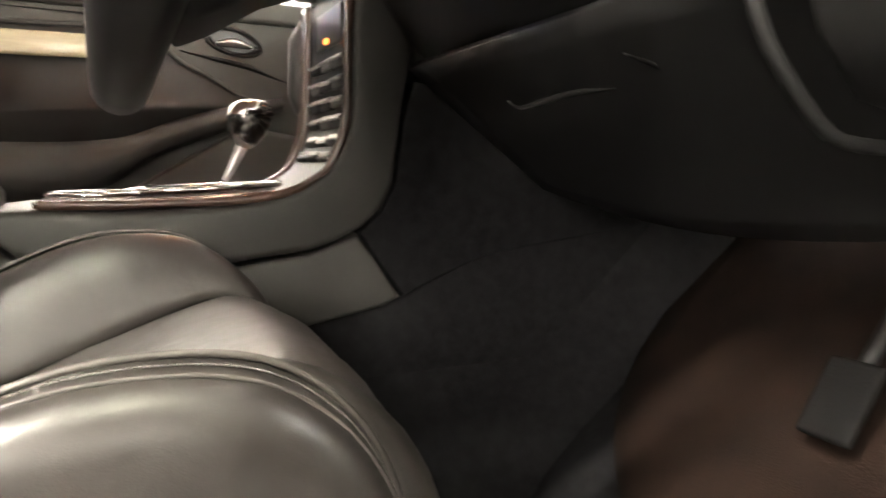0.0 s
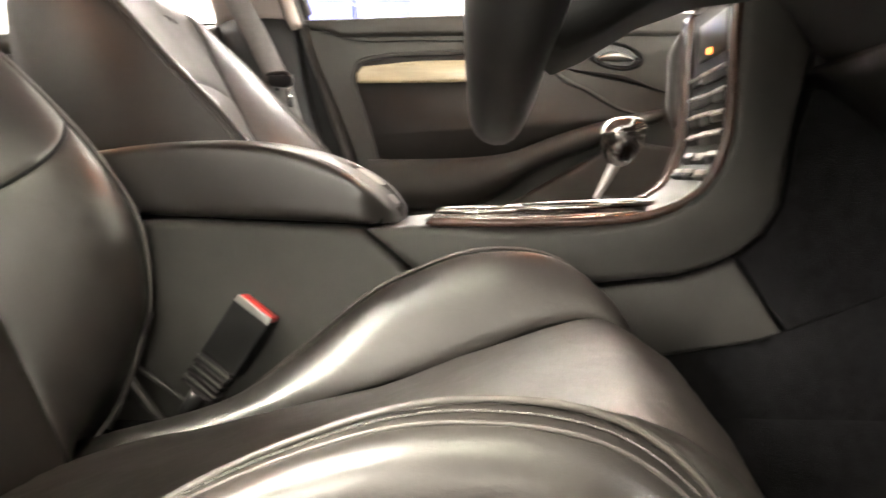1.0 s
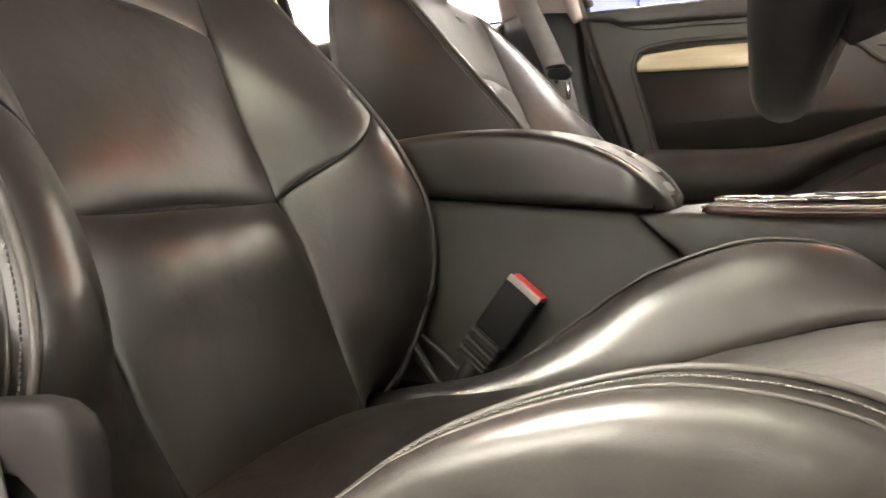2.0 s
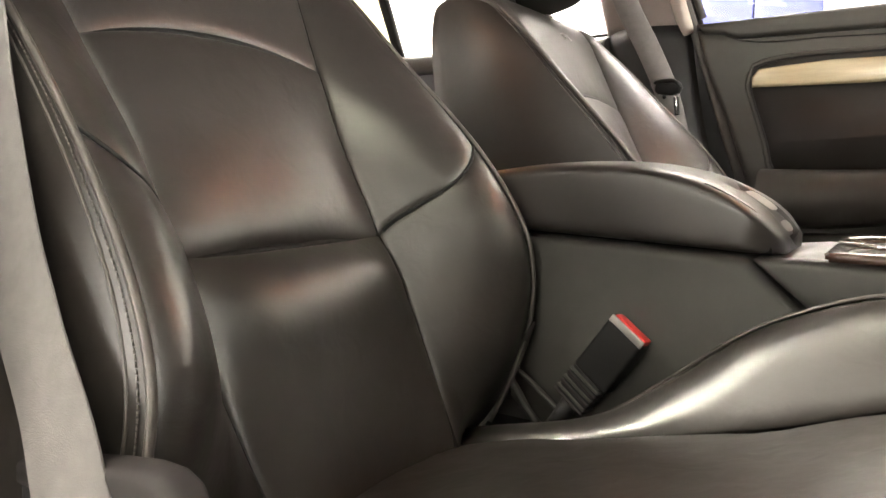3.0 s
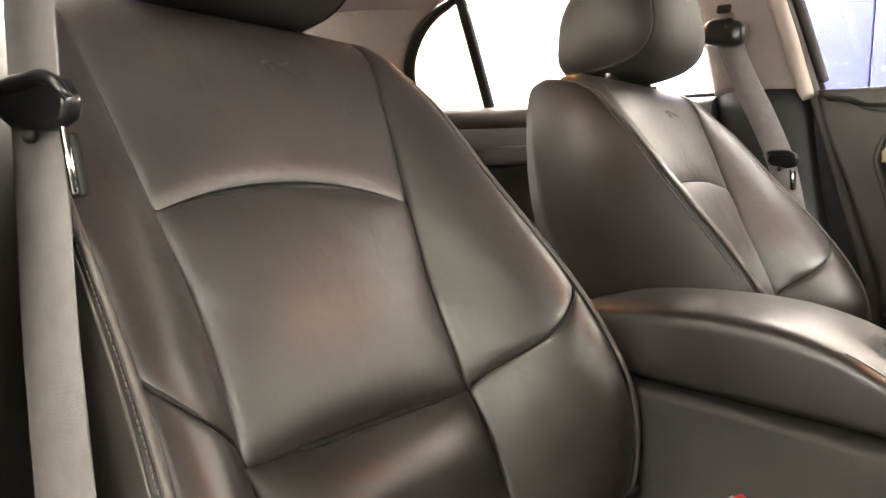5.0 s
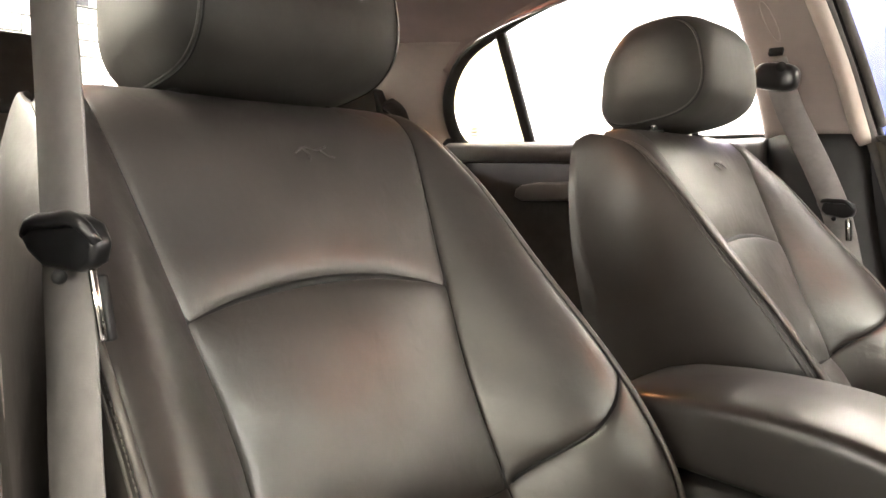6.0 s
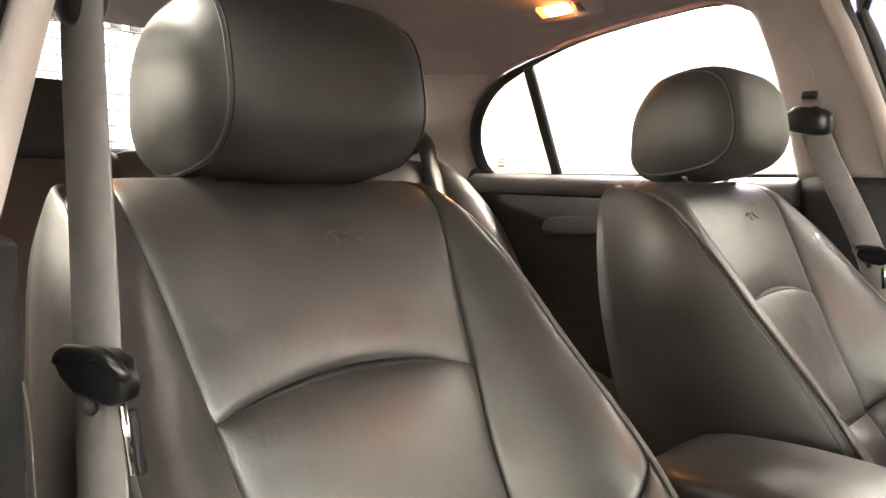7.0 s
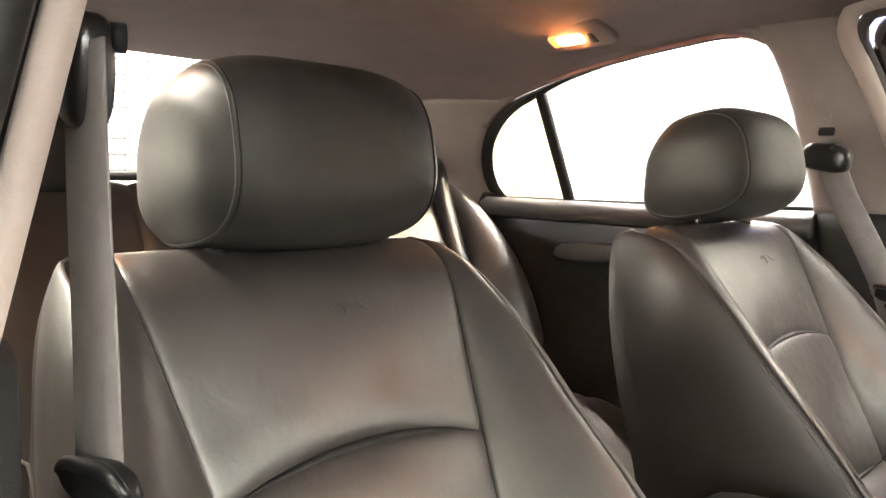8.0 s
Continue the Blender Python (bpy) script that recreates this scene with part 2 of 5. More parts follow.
def tube(points, r, sides=8, closed=False, smooth_n=0, bm=None):
    """A round bar along the points."""
    if smooth_n:
        c = spline(points)
        points = [c(i / smooth_n) for i in range(smooth_n + 1)]
    P = [Vector(p) for p in points]
    bm = bm or bmesh.new()
    n = len(P)
    rings = []
    up = None
    for i in range(n):
        if closed:
            d = P[(i + 1) % n] - P[i - 1]
        else:
            d = P[min(i + 1, n - 1)] - P[max(i - 1, 0)]
        d.normalize()
        if up is None:
            up = d.orthogonal().normalized()
        up = (up - d * up.dot(d)).normalized()
        side = d.cross(up)
        ri = r(i / max(n - 1, 1)) if callable(r) else r
        rings.append([bm.verts.new(P[i] + (up * math.cos(a) + side * math.sin(a)) * ri) for a in [2 * math.pi * k / sides for k in range(sides)]])
    for i in range(n if closed else n - 1):
        a, b = rings[i], rings[(i + 1) % n]
        for k in range(sides):
            bm.faces.new((a[k], a[(k + 1) % sides], b[(k + 1) % sides], b[k]))
    if not closed:
        bm.faces.new(rings[0][::-1])
        bm.faces.new(rings[-1])
    return bm


def box(size, at=(0, 0, 0), bevel=0.0, seg=3, turn=(0, 0, 0), bm=None, taper=1.0):
    """A box with rounded edges."""
    b = bmesh.new()
    bmesh.ops.create_cube(b, size=1)
    for v in b.verts:
        k = taper if v.co.z > 0 else 1.0
        v.co = Vector((v.co.x * size[0] * k, v.co.y * size[1] * k, v.co.z * size[2]))
    if bevel:
        bmesh.ops.bevel(b, geom=b.edges[:], offset=bevel, segments=seg, profile=0.6, affect="EDGES")
    bmesh.ops.transform(b, matrix=pose(*at, *turn), verts=b.verts)
    if bm is None:
        return b
    me = bpy.data.meshes.new("tmp")
    b.to_mesh(me)
    b.free()
    bm.from_mesh(me)
    bpy.data.meshes.remove(me)
    return bm


def prism(outline, axis, lo, hi, bevel=0.0, seg=2):
    """An outline in the plane across `axis`, drawn out from lo to hi, its rims rounded."""
    bm = bmesh.new()

    def put(p, d):
        return {"x": (d, p[0], p[1]), "y": (p[0], d, p[1]), "z": (p[0], p[1], d)}[axis]
    a = [bm.verts.new(put(p, lo)) for p in outline]
    b = [bm.verts.new(put(p, hi)) for p in outline]
    fa, fb = bm.faces.new(a), bm.faces.new(b[::-1])
    n = len(outline)
    for i in range(n):
        bm.faces.new((a[i], b[i], b[(i + 1) % n], a[(i + 1) % n]))
    bmesh.ops.recalc_face_normals(bm, faces=bm.faces[:])
    if bevel:
        rims = [e for f in (fa, fb) for e in f.edges]
        bmesh.ops.bevel(bm, geom=rims, offset=bevel, segments=seg, profile=0.5, affect="EDGES", clamp_overlap=True)
    return bm


def ribbon(points, normal, width, thick, smooth_n=40):
    """A flat strap along the points, its face turned to `normal`."""
    c = spline(points)
    nrm = spline([n for n in normal]) if isinstance(normal, list) else (lambda v: normal)
    bm = bmesh.new()
    rings = []
    for i in range(smooth_n + 1):
        v = i / smooth_n
        p = Vector(c(v))
        d = Vector(c(min(1, v + 0.01)) - c(max(0, v - 0.01))).normalized()
        n = Vector(nrm(v))
        n = (n - d * n.dot(d)).normalized()
        s = d.cross(n)
        h, k = width / 2, thick / 2
        rings.append([bm.verts.new(p + s * a + n * b) for a, b in ((-h, -k), (-h * 0.96, k), (0, k * 1.1), (h * 0.96, k), (h, -k), (0, -k))])
    for i in range(smooth_n):
        for k in range(6):
            bm.faces.new((rings[i][k], rings[i][(k + 1) % 6], rings[i + 1][(k + 1) % 6], rings[i + 1][k]))
    bm.faces.new(rings[0][::-1])
    bm.faces.new(rings[-1])
    bmesh.ops.recalc_face_normals(bm, faces=bm.faces[:])
    return bm


# ---------------------------------------------------------------- the garage round the car
def wall_box(name, lo, hi, mat, label, category):
    size = [b - a for a, b in zip(lo, hi)]
    mid = [(a + b) / 2 for a, b in zip(lo, hi)]
    return setting(name, box(size, mid), mat, label, category)


wall_box("floor", (-3.2, -4.0, -0.10), (5.0, 2.85, 0.0), CONCRETE, "grey concrete garage floor under the car", "floor")
wall_box("ceiling", (-3.2, -4.0, 3.00), (5.0, 2.85, 3.10), CEILING, "white garage ceiling with added strip lights", "ceiling")
wall_rear = wall_box("wall_rear", (-3.2, -4.0, 0.0), (-3.012, 2.6, 3.0), MORTAR, "white painted brick wall behind the car", "wall")
wall_side = wall_box("wall_side", (-3.2, 2.612, 0.0), (5.0, 2.85, 3.0), BLOCKWORK, "white painted brick wall beside the car", "wall")
# unseen grey wall; its two glowing windows are added to light the cabin
for nm, lo, hi in (("wall_near", (2.9, -4.0, 0.0), (5.0, -3.85, 3.0)), ("wall_near_low", (0.4, -4.0, 0.0), (2.9, -3.85, 1.0)), ("wall_near_top", (0.4, -4.0, 1.9), (2.9, -3.85, 3.0)), ("wall_near_mid", (-1.3, -4.0, 0.0), (0.4, -3.85, 3.0)),
                   ("wall_near_rear", (-3.0, -4.0, 0.0), (-2.95, -3.85, 3.0)), ("wall_near_rear_low", (-2.95, -4.0, 0.0), (-1.3, -3.85, 1.1)), ("wall_near_rear_top", (-2.95, -4.0, 2.4), (-1.3, -3.85, 3.0))):
    wall_box(nm, lo, hi, GREY_WALL, "unseen grey wall round two added side windows", "wall")
wall_box("backdrop_side_rear", (-3.2, -4.32, 0.9), (-1.0, -4.30, 2.6), SIDE_LIGHT, "fill glow behind the added rear side window", "backdrop")
wall_box("backdrop_side", (0.1, -4.32, 0.8), (3.2, -4.30, 2.1), SIDE_BRIGHT, "bright fill glow behind the added side window", "backdrop")
# unseen front wall with a wide window added to light the seats from ahead
for nm, lo, hi in (("wall_front", (4.85, -3.85, 0.0), (5.0, 2.6, 2.25)), ("wall_front_top", (4.85, -3.85, 2.85), (5.0, 2.6, 3.0)), ("wall_front_end", (4.85, -3.85, 2.25), (5.0, -2.6, 2.85)), ("wall_front_corner", (4.85, 2.0, 2.25), (5.0, 2.6, 2.85))):
    wall_box(nm, lo, hi, GREY_WALL, "unseen grey wall round an added high window ahead of the car", "wall")
wall_box("backdrop", (5.30, -3.2, 2.0), (5.32, 2.6, 3.1), FRONT_FILL, "bright fill glow behind the added window ahead", "backdrop")


# battens are unseen; added to light walls and draw the leather's long highlights
def strip_light(at, length, along, tube_mat=None):
    lamp = root("strip_light", at, "unseen white fluorescent batten added on the garage ceiling", "ceiling light", "garage strip lights")
    s = (length, 0.09, 0.05) if along == "x" else (0.09, length, 0.05)
    d = (length * 0.96, 0.035, 0.035) if along == "x" else (0.035, length * 0.96, 0.035)
    part("housing", box(s, (at[0], at[1], at[2] - 0.025), 0.008), CEILING, lamp)
    part("tube", box(d, (at[0], at[1], at[2] - 0.075), 0.016, 4), tube_mat or TUBE, lamp, "glowing white tube")


strip_light((-1.65, -1.60, 3.0), 1.7, "x", TUBE_COOL)
# short dim tube added only for the green glint on the far bolster
strip_light((0.42, -1.66, 3.0), 0.6, "x", TUBE_GREEN)
strip_light((-0.3, 1.60, 3.0), 3.0, "x")
strip_light((-0.6, 2.20, 3.0), 3.6, "x")
strip_light((-2.3, 0.2, 3.0), 1.2, "y")

# blue steel doors beyond the passenger window
locker = root("blue_steel_door", (-0.35, 2.60, 0.0), "blue painted steel double door on the white wall", "door")
for lo, hi in ((-0.60, -0.108), (-0.100, 0.16)):
    part("door_leaf", box((hi - lo, 0.05, 1.78), ((hi + lo) / 2, 2.585, 0.89), 0.006, 2), BLUE, locker)
part("door_frame", box((0.80, 0.02, 1.80), (-0.22, 2.602, 0.90), 0.004, 1), SATIN, locker)

# dark lettering high on the rear wall, as plain bars
sign = root("wall_sign", (-3.0, 0.4, 1.70), "row of dark grey letter bars on the white wall", "sign")
for i, w in enumerate((0.05, 0.05, 0.055, 0.05, 0.055, 0.05, 0.05, 0.05, 0.055)):
    part("letter_bar", box((0.01, w, 0.24), (-2.992, -0.06 + 0.088 * i, 1.785), 0.002, 1), LETTER, sign)


# ---------------------------------------------------------------- car shell
EDGE_Y = table([(-1.30, 0.60), (-1.05, 0.655), (-0.90, 0.675), (-0.80, 0.665), (-0.65, 0.635), (-0.50, 0.612), (-0.30, 0.600), (-0.10, 0.600), (0.30, 0.600), (0.90, 0.56)])
EDGE_Z = table([(-1.30, 1.24), (-1.05, 1.262), (-0.90, 1.262), (-0.80, 1.285), (-0.65, 1.330), (-0.50, 1.362), (-0.30, 1.384), (-0.10, 1.388), (0.30, 1.380), (0.90, 1.27)])
MID_Z = table([(-1.30, 1.373), (-1.05, 1.400), (-0.60, 1.428), (0.0, 1.440), (0.45, 1.430), (0.90, 1.33)])


def roof_at(s, t, lift=0.0, wide=0.0):
    x = -1.28 + 2.18 * t
    k = 2 * s - 1
    ye, ze, zm = EDGE_Y(x) + wide, EDGE_Z(x), MID_Z(x)
    return (x, k * ye, ze + (zm - ze) * (1 - abs(k) ** 3.6) + lift)


car = root("car_body", (0, 0, 0.2), "dark saloon car body with the driver's door open", "car")
setting("ceiling_headliner", sheet(roof_at, 48, 60, (0, 0, -1), thick=-0.012, even=True), HEADLINER, "grey-brown cloth headliner of the car", "headliner", True, 60)
part("roof", sheet(lambda s, t: roof_at(s, t, 0.035, 0.03), 30, 40, (0, 0, 1), thick=0.004, even=True), BODY_PAINT, car)
part("floor_pan", box((2.6, 1.40, 0.04), (0.0, 0.0, 0.255), 0.01), BODY_PAINT, car)
for y in (-0.74, 0.74):
    part("door_sill", box((2.3, 0.12, 0.16), (0.0, y, 0.30), 0.03, 4), BODY_PAINT, car)
part("firewall", box((0.04, 1.42, 0.62), (1.36, 0.0, 0.58), 0.01, turn=(0, 12, 0)), CARPET, car)
part("boot_bulkhead", box((0.04, 1.36, 0.80), (-1.28, 0.0, 0.62), 0.01), BODY_PAINT, car)
part("bonnet", box((1.2, 1.46, 0.10), (1.95, 0.0, 0.88), 0.04, 4), BODY_PAINT, car)
part("boot_lid", box((0.75, 1.36, 0.08), (-1.75, 0.0, 0.98), 0.03, 4), BODY_PAINT, car)
for y in (-0.78, 0.78):
    part("front_wing", box((1.2, 0.10, 0.56), (1.95, y, 0.60), 0.04, 4), BODY_PAINT, car)
    part("rear_wing", box((1.05, 0.10, 0.62), (-1.55, y, 0.62), 0.04, 4), BODY_PAINT, car)
part("windscreen", sheet(lambda s, t: (0.92 + 0.62 * t, (2 * s - 1) * (0.56 + 0.14 * t), 1.30 - 0.36 * t + 0.03 * (1 - (2 * s - 1) ** 2)), 16, 10, (0.3, 0, 1), thick=0.005, even=True), PANE, car).visible_shadow = False
for y in (-1, 1):
    part("front_pillar", tube([(0.90, y * 0.575, 1.285), (1.2, y * 0.66, 1.12), (1.52, y * 0.71, 0.94)], 0.035, 10, smooth_n=10), PLASTIC, car)


def wheel(x, y):
    w = part("wheel", tube([(x + 0.31 * math.cos(a), y, 0.31 + 0.31 * math.sin(a)) for a in [2 * math.pi * k / 28 for k in range(28)]], 0.085, 10, True), RUBBER, car)
    hub = bmesh.new()
    bmesh.ops.create_cone(hub, cap_ends=True, segments=28, radius1=0.23, radius2=0.21, depth=0.12, matrix=pose(x, y, 0.31, 90, 0, 0))
    part("rim", hub, SATIN, w)


for wx in (1.75, -1.25):
    for wy in (-0.80, 0.80):
        wheel(wx, wy)

# carpeted floor of the cabin
setting("floor_carpet", sheet(lambda s, t: (-0.95 + 2.3 * t, -0.68 + 1.36 * s, 0.283 + 0.26 * math.exp(-((2 * s - 1) / 0.19) ** 4) + 0.30 * max(0, t - 0.86) / 0.14), 48, 40, (0, 0, 1), thick=0.01, even=True), CARPET, "charcoal carpet over the floor and transmission tunnel", "carpet", True)


# ---------------------------------------------------------------- far side of the cabin: window line, pillars, doors
WIN_LINE = [(-0.060, 0.787, 1.046), (-0.073, 0.722, 1.168), (-0.087, 0.663, 1.278), (-0.110, 0.627, 1.345), (-0.157, 0.617, 1.364), (-0.284, 0.619, 1.360),
            (-0.463, 0.630, 1.338), (-0.572, 0.643, 1.317), (-0.657, 0.656, 1.292), (-0.746, 0.670, 1.261), (-0.816, 0.694, 1.222), (-0.874, 0.728, 1.161), (-0.895, 0.763, 1.098), (-0.884, 0.786, 1.052), (-0.862, 0.800, 1.033)]
win_curve = spline(WIN_LINE)
win_mid = np.array([-0.45, 0.70, 1.18])
rear_door = root("rear_passenger_door", (-0.45, 0.80, 0.35), "charcoal rear passenger door with a black-framed window", "car door")


def outward(v, d, inward=0.0):
    p = win_curve(v)
    q = p - win_mid
    q[1] = 0
    q /= np.linalg.norm(q)
    r = p + q * d
    r[1] -= inward + d * 0.1 + 0.55 * (r[2] - p[2]) * 0.4
    return r


def surround(t):
    return 0.0015 + 0.040 / (1 + math.exp(-(t - 0.66) * 26))


part("window_frame", sheet(lambda s, t: outward(0.30 + 0.70 * t, surround(0.30 + 0.70 * t) * s, 0.25 * surround(0.30 + 0.70 * t) * math.sin(math.pi * s)), 6, 70, (0, -1, 0), thick=0.004, even=True), RUBBER, rear_door, "black rubber window surround")
DIV_A, DIV_B = np.array((-0.668, 0.808, 1.025)), np.array((-0.656, 0.652, 1.294))
part("window_divider", sheet(lambda s, t: (*((1 - t) * DIV_A + t * DIV_B + np.array((0.026 * (s - 0.5), -0.006, 0))),), 4, 8, (0, -1, 0), thick=0.014, even=True), RUBBER, rear_door, "black bar between the panes")
part("window_pane", sheet(lambda s, t: (-0.655 + 0.57 * s - 0.02 * t, 0.812 - 0.150 * t, 1.025 + 0.34 * t), 2, 2, (0, -1, 0), thick=0.004, even=True), PANE, rear_door).visible_shadow = False
part("quarter_pane", sheet(lambda s, t: (-0.90 + 0.235 * s, 0.814 - 0.135 * t, 1.025 + 0.26 * t), 2, 2, (0, -1, 0), thick=0.004, even=True), PANE_TINT, rear_door, "tinted quarter light with a small mark").visible_shadow = False
mark = bmesh.new()
for i in range(3):
    box((0.030 - 0.004 * i, 0.001, 0.005), (-0.850, 0.786, 1.062 + 0.009 * i), 0, bm=mark)
part("glass_mark", mark, SATIN, rear_door)
part("sill_seal", tube([(-0.875, 0.797, 1.038), (-0.60, 0.797, 1.040), (-0.30, 0.793, 1.043), (-0.062, 0.788, 1.047)], 0.0045, 8, smooth_n=12), RUBBER, rear_door, "black seal under the glass")
part("sill_rail", prism([(0.800, 1.036), (0.765, 1.040), (0.738, 1.026), (0.735, 0.99), (0.80, 0.985)], "x", -0.93, -0.05, 0.004), VINYL, rear_door)
part("door_skin", box((0.95, 0.05, 0.66), (-0.46, 0.845, 0.68), 0.02, 3), BODY_PAINT, rear_door)
part("door_panel", prism([(0.80, 0.985), (0.748, 0.985), (0.765, 0.80), (0.755, 0.70), (0.72, 0.66), (0.73, 0.36), (0.80, 0.36)], "x", -0.93, -0.05, 0.004), DOOR_CLOTH, rear_door, "black door card")
part("pull_strip", prism([(-0.667, 0.900), (-0.662, 0.918), (-0.645, 0.930), (-0.59, 0.938), (-0.44, 0.945), (-0.44, 0.900), (-0.56, 0.892), (-0.645, 0.889)], "y", 0.735, 0.765, 0.008, 3), VINYL, rear_door, "charcoal pull strip")

# trim above and behind the side glass
def cant(s, t):
    v = 0.26 + 0.56 * t
    p = outward(v, surround(v) - 0.002, 0.006)
    k = 1 - s
    x = p[0]
    q = np.array((x - 0.25 * max(0, t - 0.7), 0, 0))
    q[1], q[2] = EDGE_Y(q[0]) - 0.045, EDGE_Z(q[0]) + 0.022
    return p * k + q * s


setting("trim_cant_rail", sheet(cant, 10, 50, (0, -1, -0.3), thick=0.008, even=True), HEADLINER, "grey-brown headliner roll above the rear side window", "trim", True)
# pink tube paints the glow along the window's top edge
setting("trim_cant_edge", tube([outward(0.27 + 0.37 * i / 40, surround(0.27 + 0.37 * i / 40) + 0.004 * min(1, i / 6), 0.010) for i in range(41)], lambda v: 0.0010 + 0.0034 * min(1, 6 * v, 5 * (1 - v)), 8), FRINGE_PINK, "salmon fringe of light along the headliner over the rear window", "trim", True)
REAR_SIDE = spline([(-1.18, 0.56, 1.30), (-1.30, 0.60, 1.18), (-1.42, 0.62, 1.05), (-1.45, 0.62, 1.0)])


def c_pillar(s, t):
    a = outward(0.72 + 0.28 * t, surround(0.72 + 0.28 * t) - 0.004)
    b = REAR_SIDE(t)
    p = a * (1 - s) + b * s
    p[1] -= 0.02 * math.sin(math.pi * s)
    return p


setting("trim_rear_pillar", sheet(c_pillar, 16, 24, (0.3, -1, 0), thick=0.01, even=True), PILLAR_CLOTH, "grey-brown rear pillar trim beside the back seat", "trim", True)
setting("trim_rear_pillar_near", sheet(lambda s, t: tuple(np.array(c_pillar(s, t)) * np.array((1, -1, 1))), 16, 24, (0.3, 1, 0), thick=0.01, even=True), PILLAR_CLOTH, "grey-brown rear pillar trim on the driver's side", "trim", True)

setting("trim_rear_quarter", box((0.62, 0.03, 0.62), (-1.215, 0.785, 0.745), 0.008, 2), PLASTIC_DARK, "dark side trim beside the rear seat", "trim")
setting("trim_rear_quarter_near", box((0.62, 0.03, 0.62), (-1.215, -0.785, 0.745), 0.008, 2), PLASTIC_DARK, "dark side trim beside the rear seat on the driver's side", "trim")

# far centre pillar: cloth-covered above, plastic below
PILLAR_F = spline([(0.128, 0.775, 1.040), (0.100, 0.725, 1.150), (0.070, 0.675, 1.260), (0.040, 0.625, 1.350), (0.032, 0.590, 1.395), (0.035, 0.550, 1.430), (0.035, 0.50, 1.450)])
PILLAR_R = spline([(-0.058, 0.775, 1.040), (-0.071, 0.712, 1.170), (-0.087, 0.652, 1.283), (-0.112, 0.612, 1.352), (-0.175, 0.594, 1.382), (-0.21, 0.545, 1.430), (-0.22, 0.50, 1.450)])


def b_pillar(s, t):
    p = PILLAR_R(t) * (1 - s) + PILLAR_F(t) * s
    p[1] -= 0.045 * math.sin(math.pi * s) ** 0.6 * (1 - min(1.0, max(0.0, (t - 0.50) / 0.28)) ** 1.5)
    return p


pillar = root("centre_pillar", (0.03, 0.75, 0.40), "cloth-covered centre pillar with charcoal plastic lower half", "car pillar")
part("upper_trim", sheet(b_pillar, 16, 30, (0, -1, 0), thick=0.01, even=True), PILLAR_CLOTH, pillar, "grey-brown cloth-covered trim")
# paler tube: the light on the pillar's front edge is put into its colour
part("lit_edge", tube([(0.124, 0.766, 1.03), (0.116, 0.750, 1.06), (0.090, 0.697, 1.17), (0.056, 0.640, 1.28), (0.032, 0.602, 1.352), (0.044, 0.584, 1.380), (0.085, 0.574, 1.390), (0.26, 0.578, 1.384)], 0.015, 12, smooth_n=40), CREAM_TRIM, pillar, "front edge of the trim, paler for the light on it")
part("inner_seal", tube([(0.150, 0.778, 1.06), (0.122, 0.724, 1.17), (0.090, 0.670, 1.28), (0.072, 0.634, 1.345), (0.092, 0.614, 1.364), (0.13, 0.608, 1.367), (0.26, 0.606, 1.364)], 0.008, 8, smooth_n=40), SEAL_GREY, pillar, "grey inner door seal")
part("lower_trim", sheet(lambda s, t: (-0.055 + 0.185 * s + 0.155 * (1 - t) ** 1.3, 0.775 - 0.050 * math.sin(math.pi * s) ** 0.6, 0.36 + 0.685 * t), 16, 20, (0, -1, 0), thick=0.012, even=True), PLASTIC_DARK, pillar, "charcoal plastic lower trim")
part("door_seal", tube([(0.31, 0.775, 0.45), (0.262, 0.775, 0.66), (0.205, 0.775, 0.83), (0.155, 0.775, 0.98), (0.128, 0.765, 1.06), (0.100, 0.710, 1.17), (0.068, 0.655, 1.28), (0.048, 0.618, 1.352), (0.066, 0.598, 1.374), (0.11, 0.592, 1.378), (0.25, 0.592, 1.374)], 0.011, 8, smooth_n=40), SEAL_GREY, pillar, "grey rubber door seal")
part("inner_panel", box((0.42, 0.02, 0.72), (0.14, 0.812, 0.68), 0.004, 1), PLASTIC_DARK, pillar)
part("height_slider", tube([(-0.008 + 0.009 * math.cos(k * math.pi / 12) - 0.012 * math.sin(k * math.pi / 12), 0.618 - 0.016 * math.sin(k * math.pi / 12), 1.240 + 0.034 * math.sin(k * math.pi / 12)) for k in range(24)], 0.0012, 6, True), PILLAR_CLOTH, pillar, "oval belt height slot")
part("height_button", box((0.026, 0.010, 0.014), (0.002, 0.632, 1.188), 0.003, 2, turn=(-27, 0, 0)), PLASTIC_DARK, pillar)

# far front door
front_door = root("front_passenger_door", (0.6, 0.78, 0.35), "charcoal front passenger door with a pale veneer strip", "car door")
part("door_skin", box((1.0, 0.05, 0.66), (0.66, 0.85, 0.68), 0.02, 3), BODY_PAINT, front_door)
part("door_panel", prism([(0.145, 1.030), (0.170, 0.950), (0.215, 0.840), (0.265, 0.700), (0.30, 0.55), (0.32, 0.36), (1.15, 0.36), (1.15, 1.02), (0.6, 1.030)], "y", 0.742, 0.80, 0.012, 4), PLASTIC, front_door, "charcoal door card")
part("sill_rail", prism([(0.148, 1.040), (0.60, 1.046), (1.15, 1.030), (1.15, 0.985), (0.60, 1.000), (0.23, 1.004), (0.205, 1.016), (0.165, 1.020)], "y", 0.728, 0.80, 0.014, 4), PLASTIC, front_door, "soft top rail of the door")
part("panel_joint", tube([(0.205, 0.741, 1.014), (0.232, 0.739, 1.001), (0.40, 0.739, 0.993), (0.75, 0.739, 0.985)], 0.0013, 6, smooth_n=20), PLASTIC_DARK, front_door)
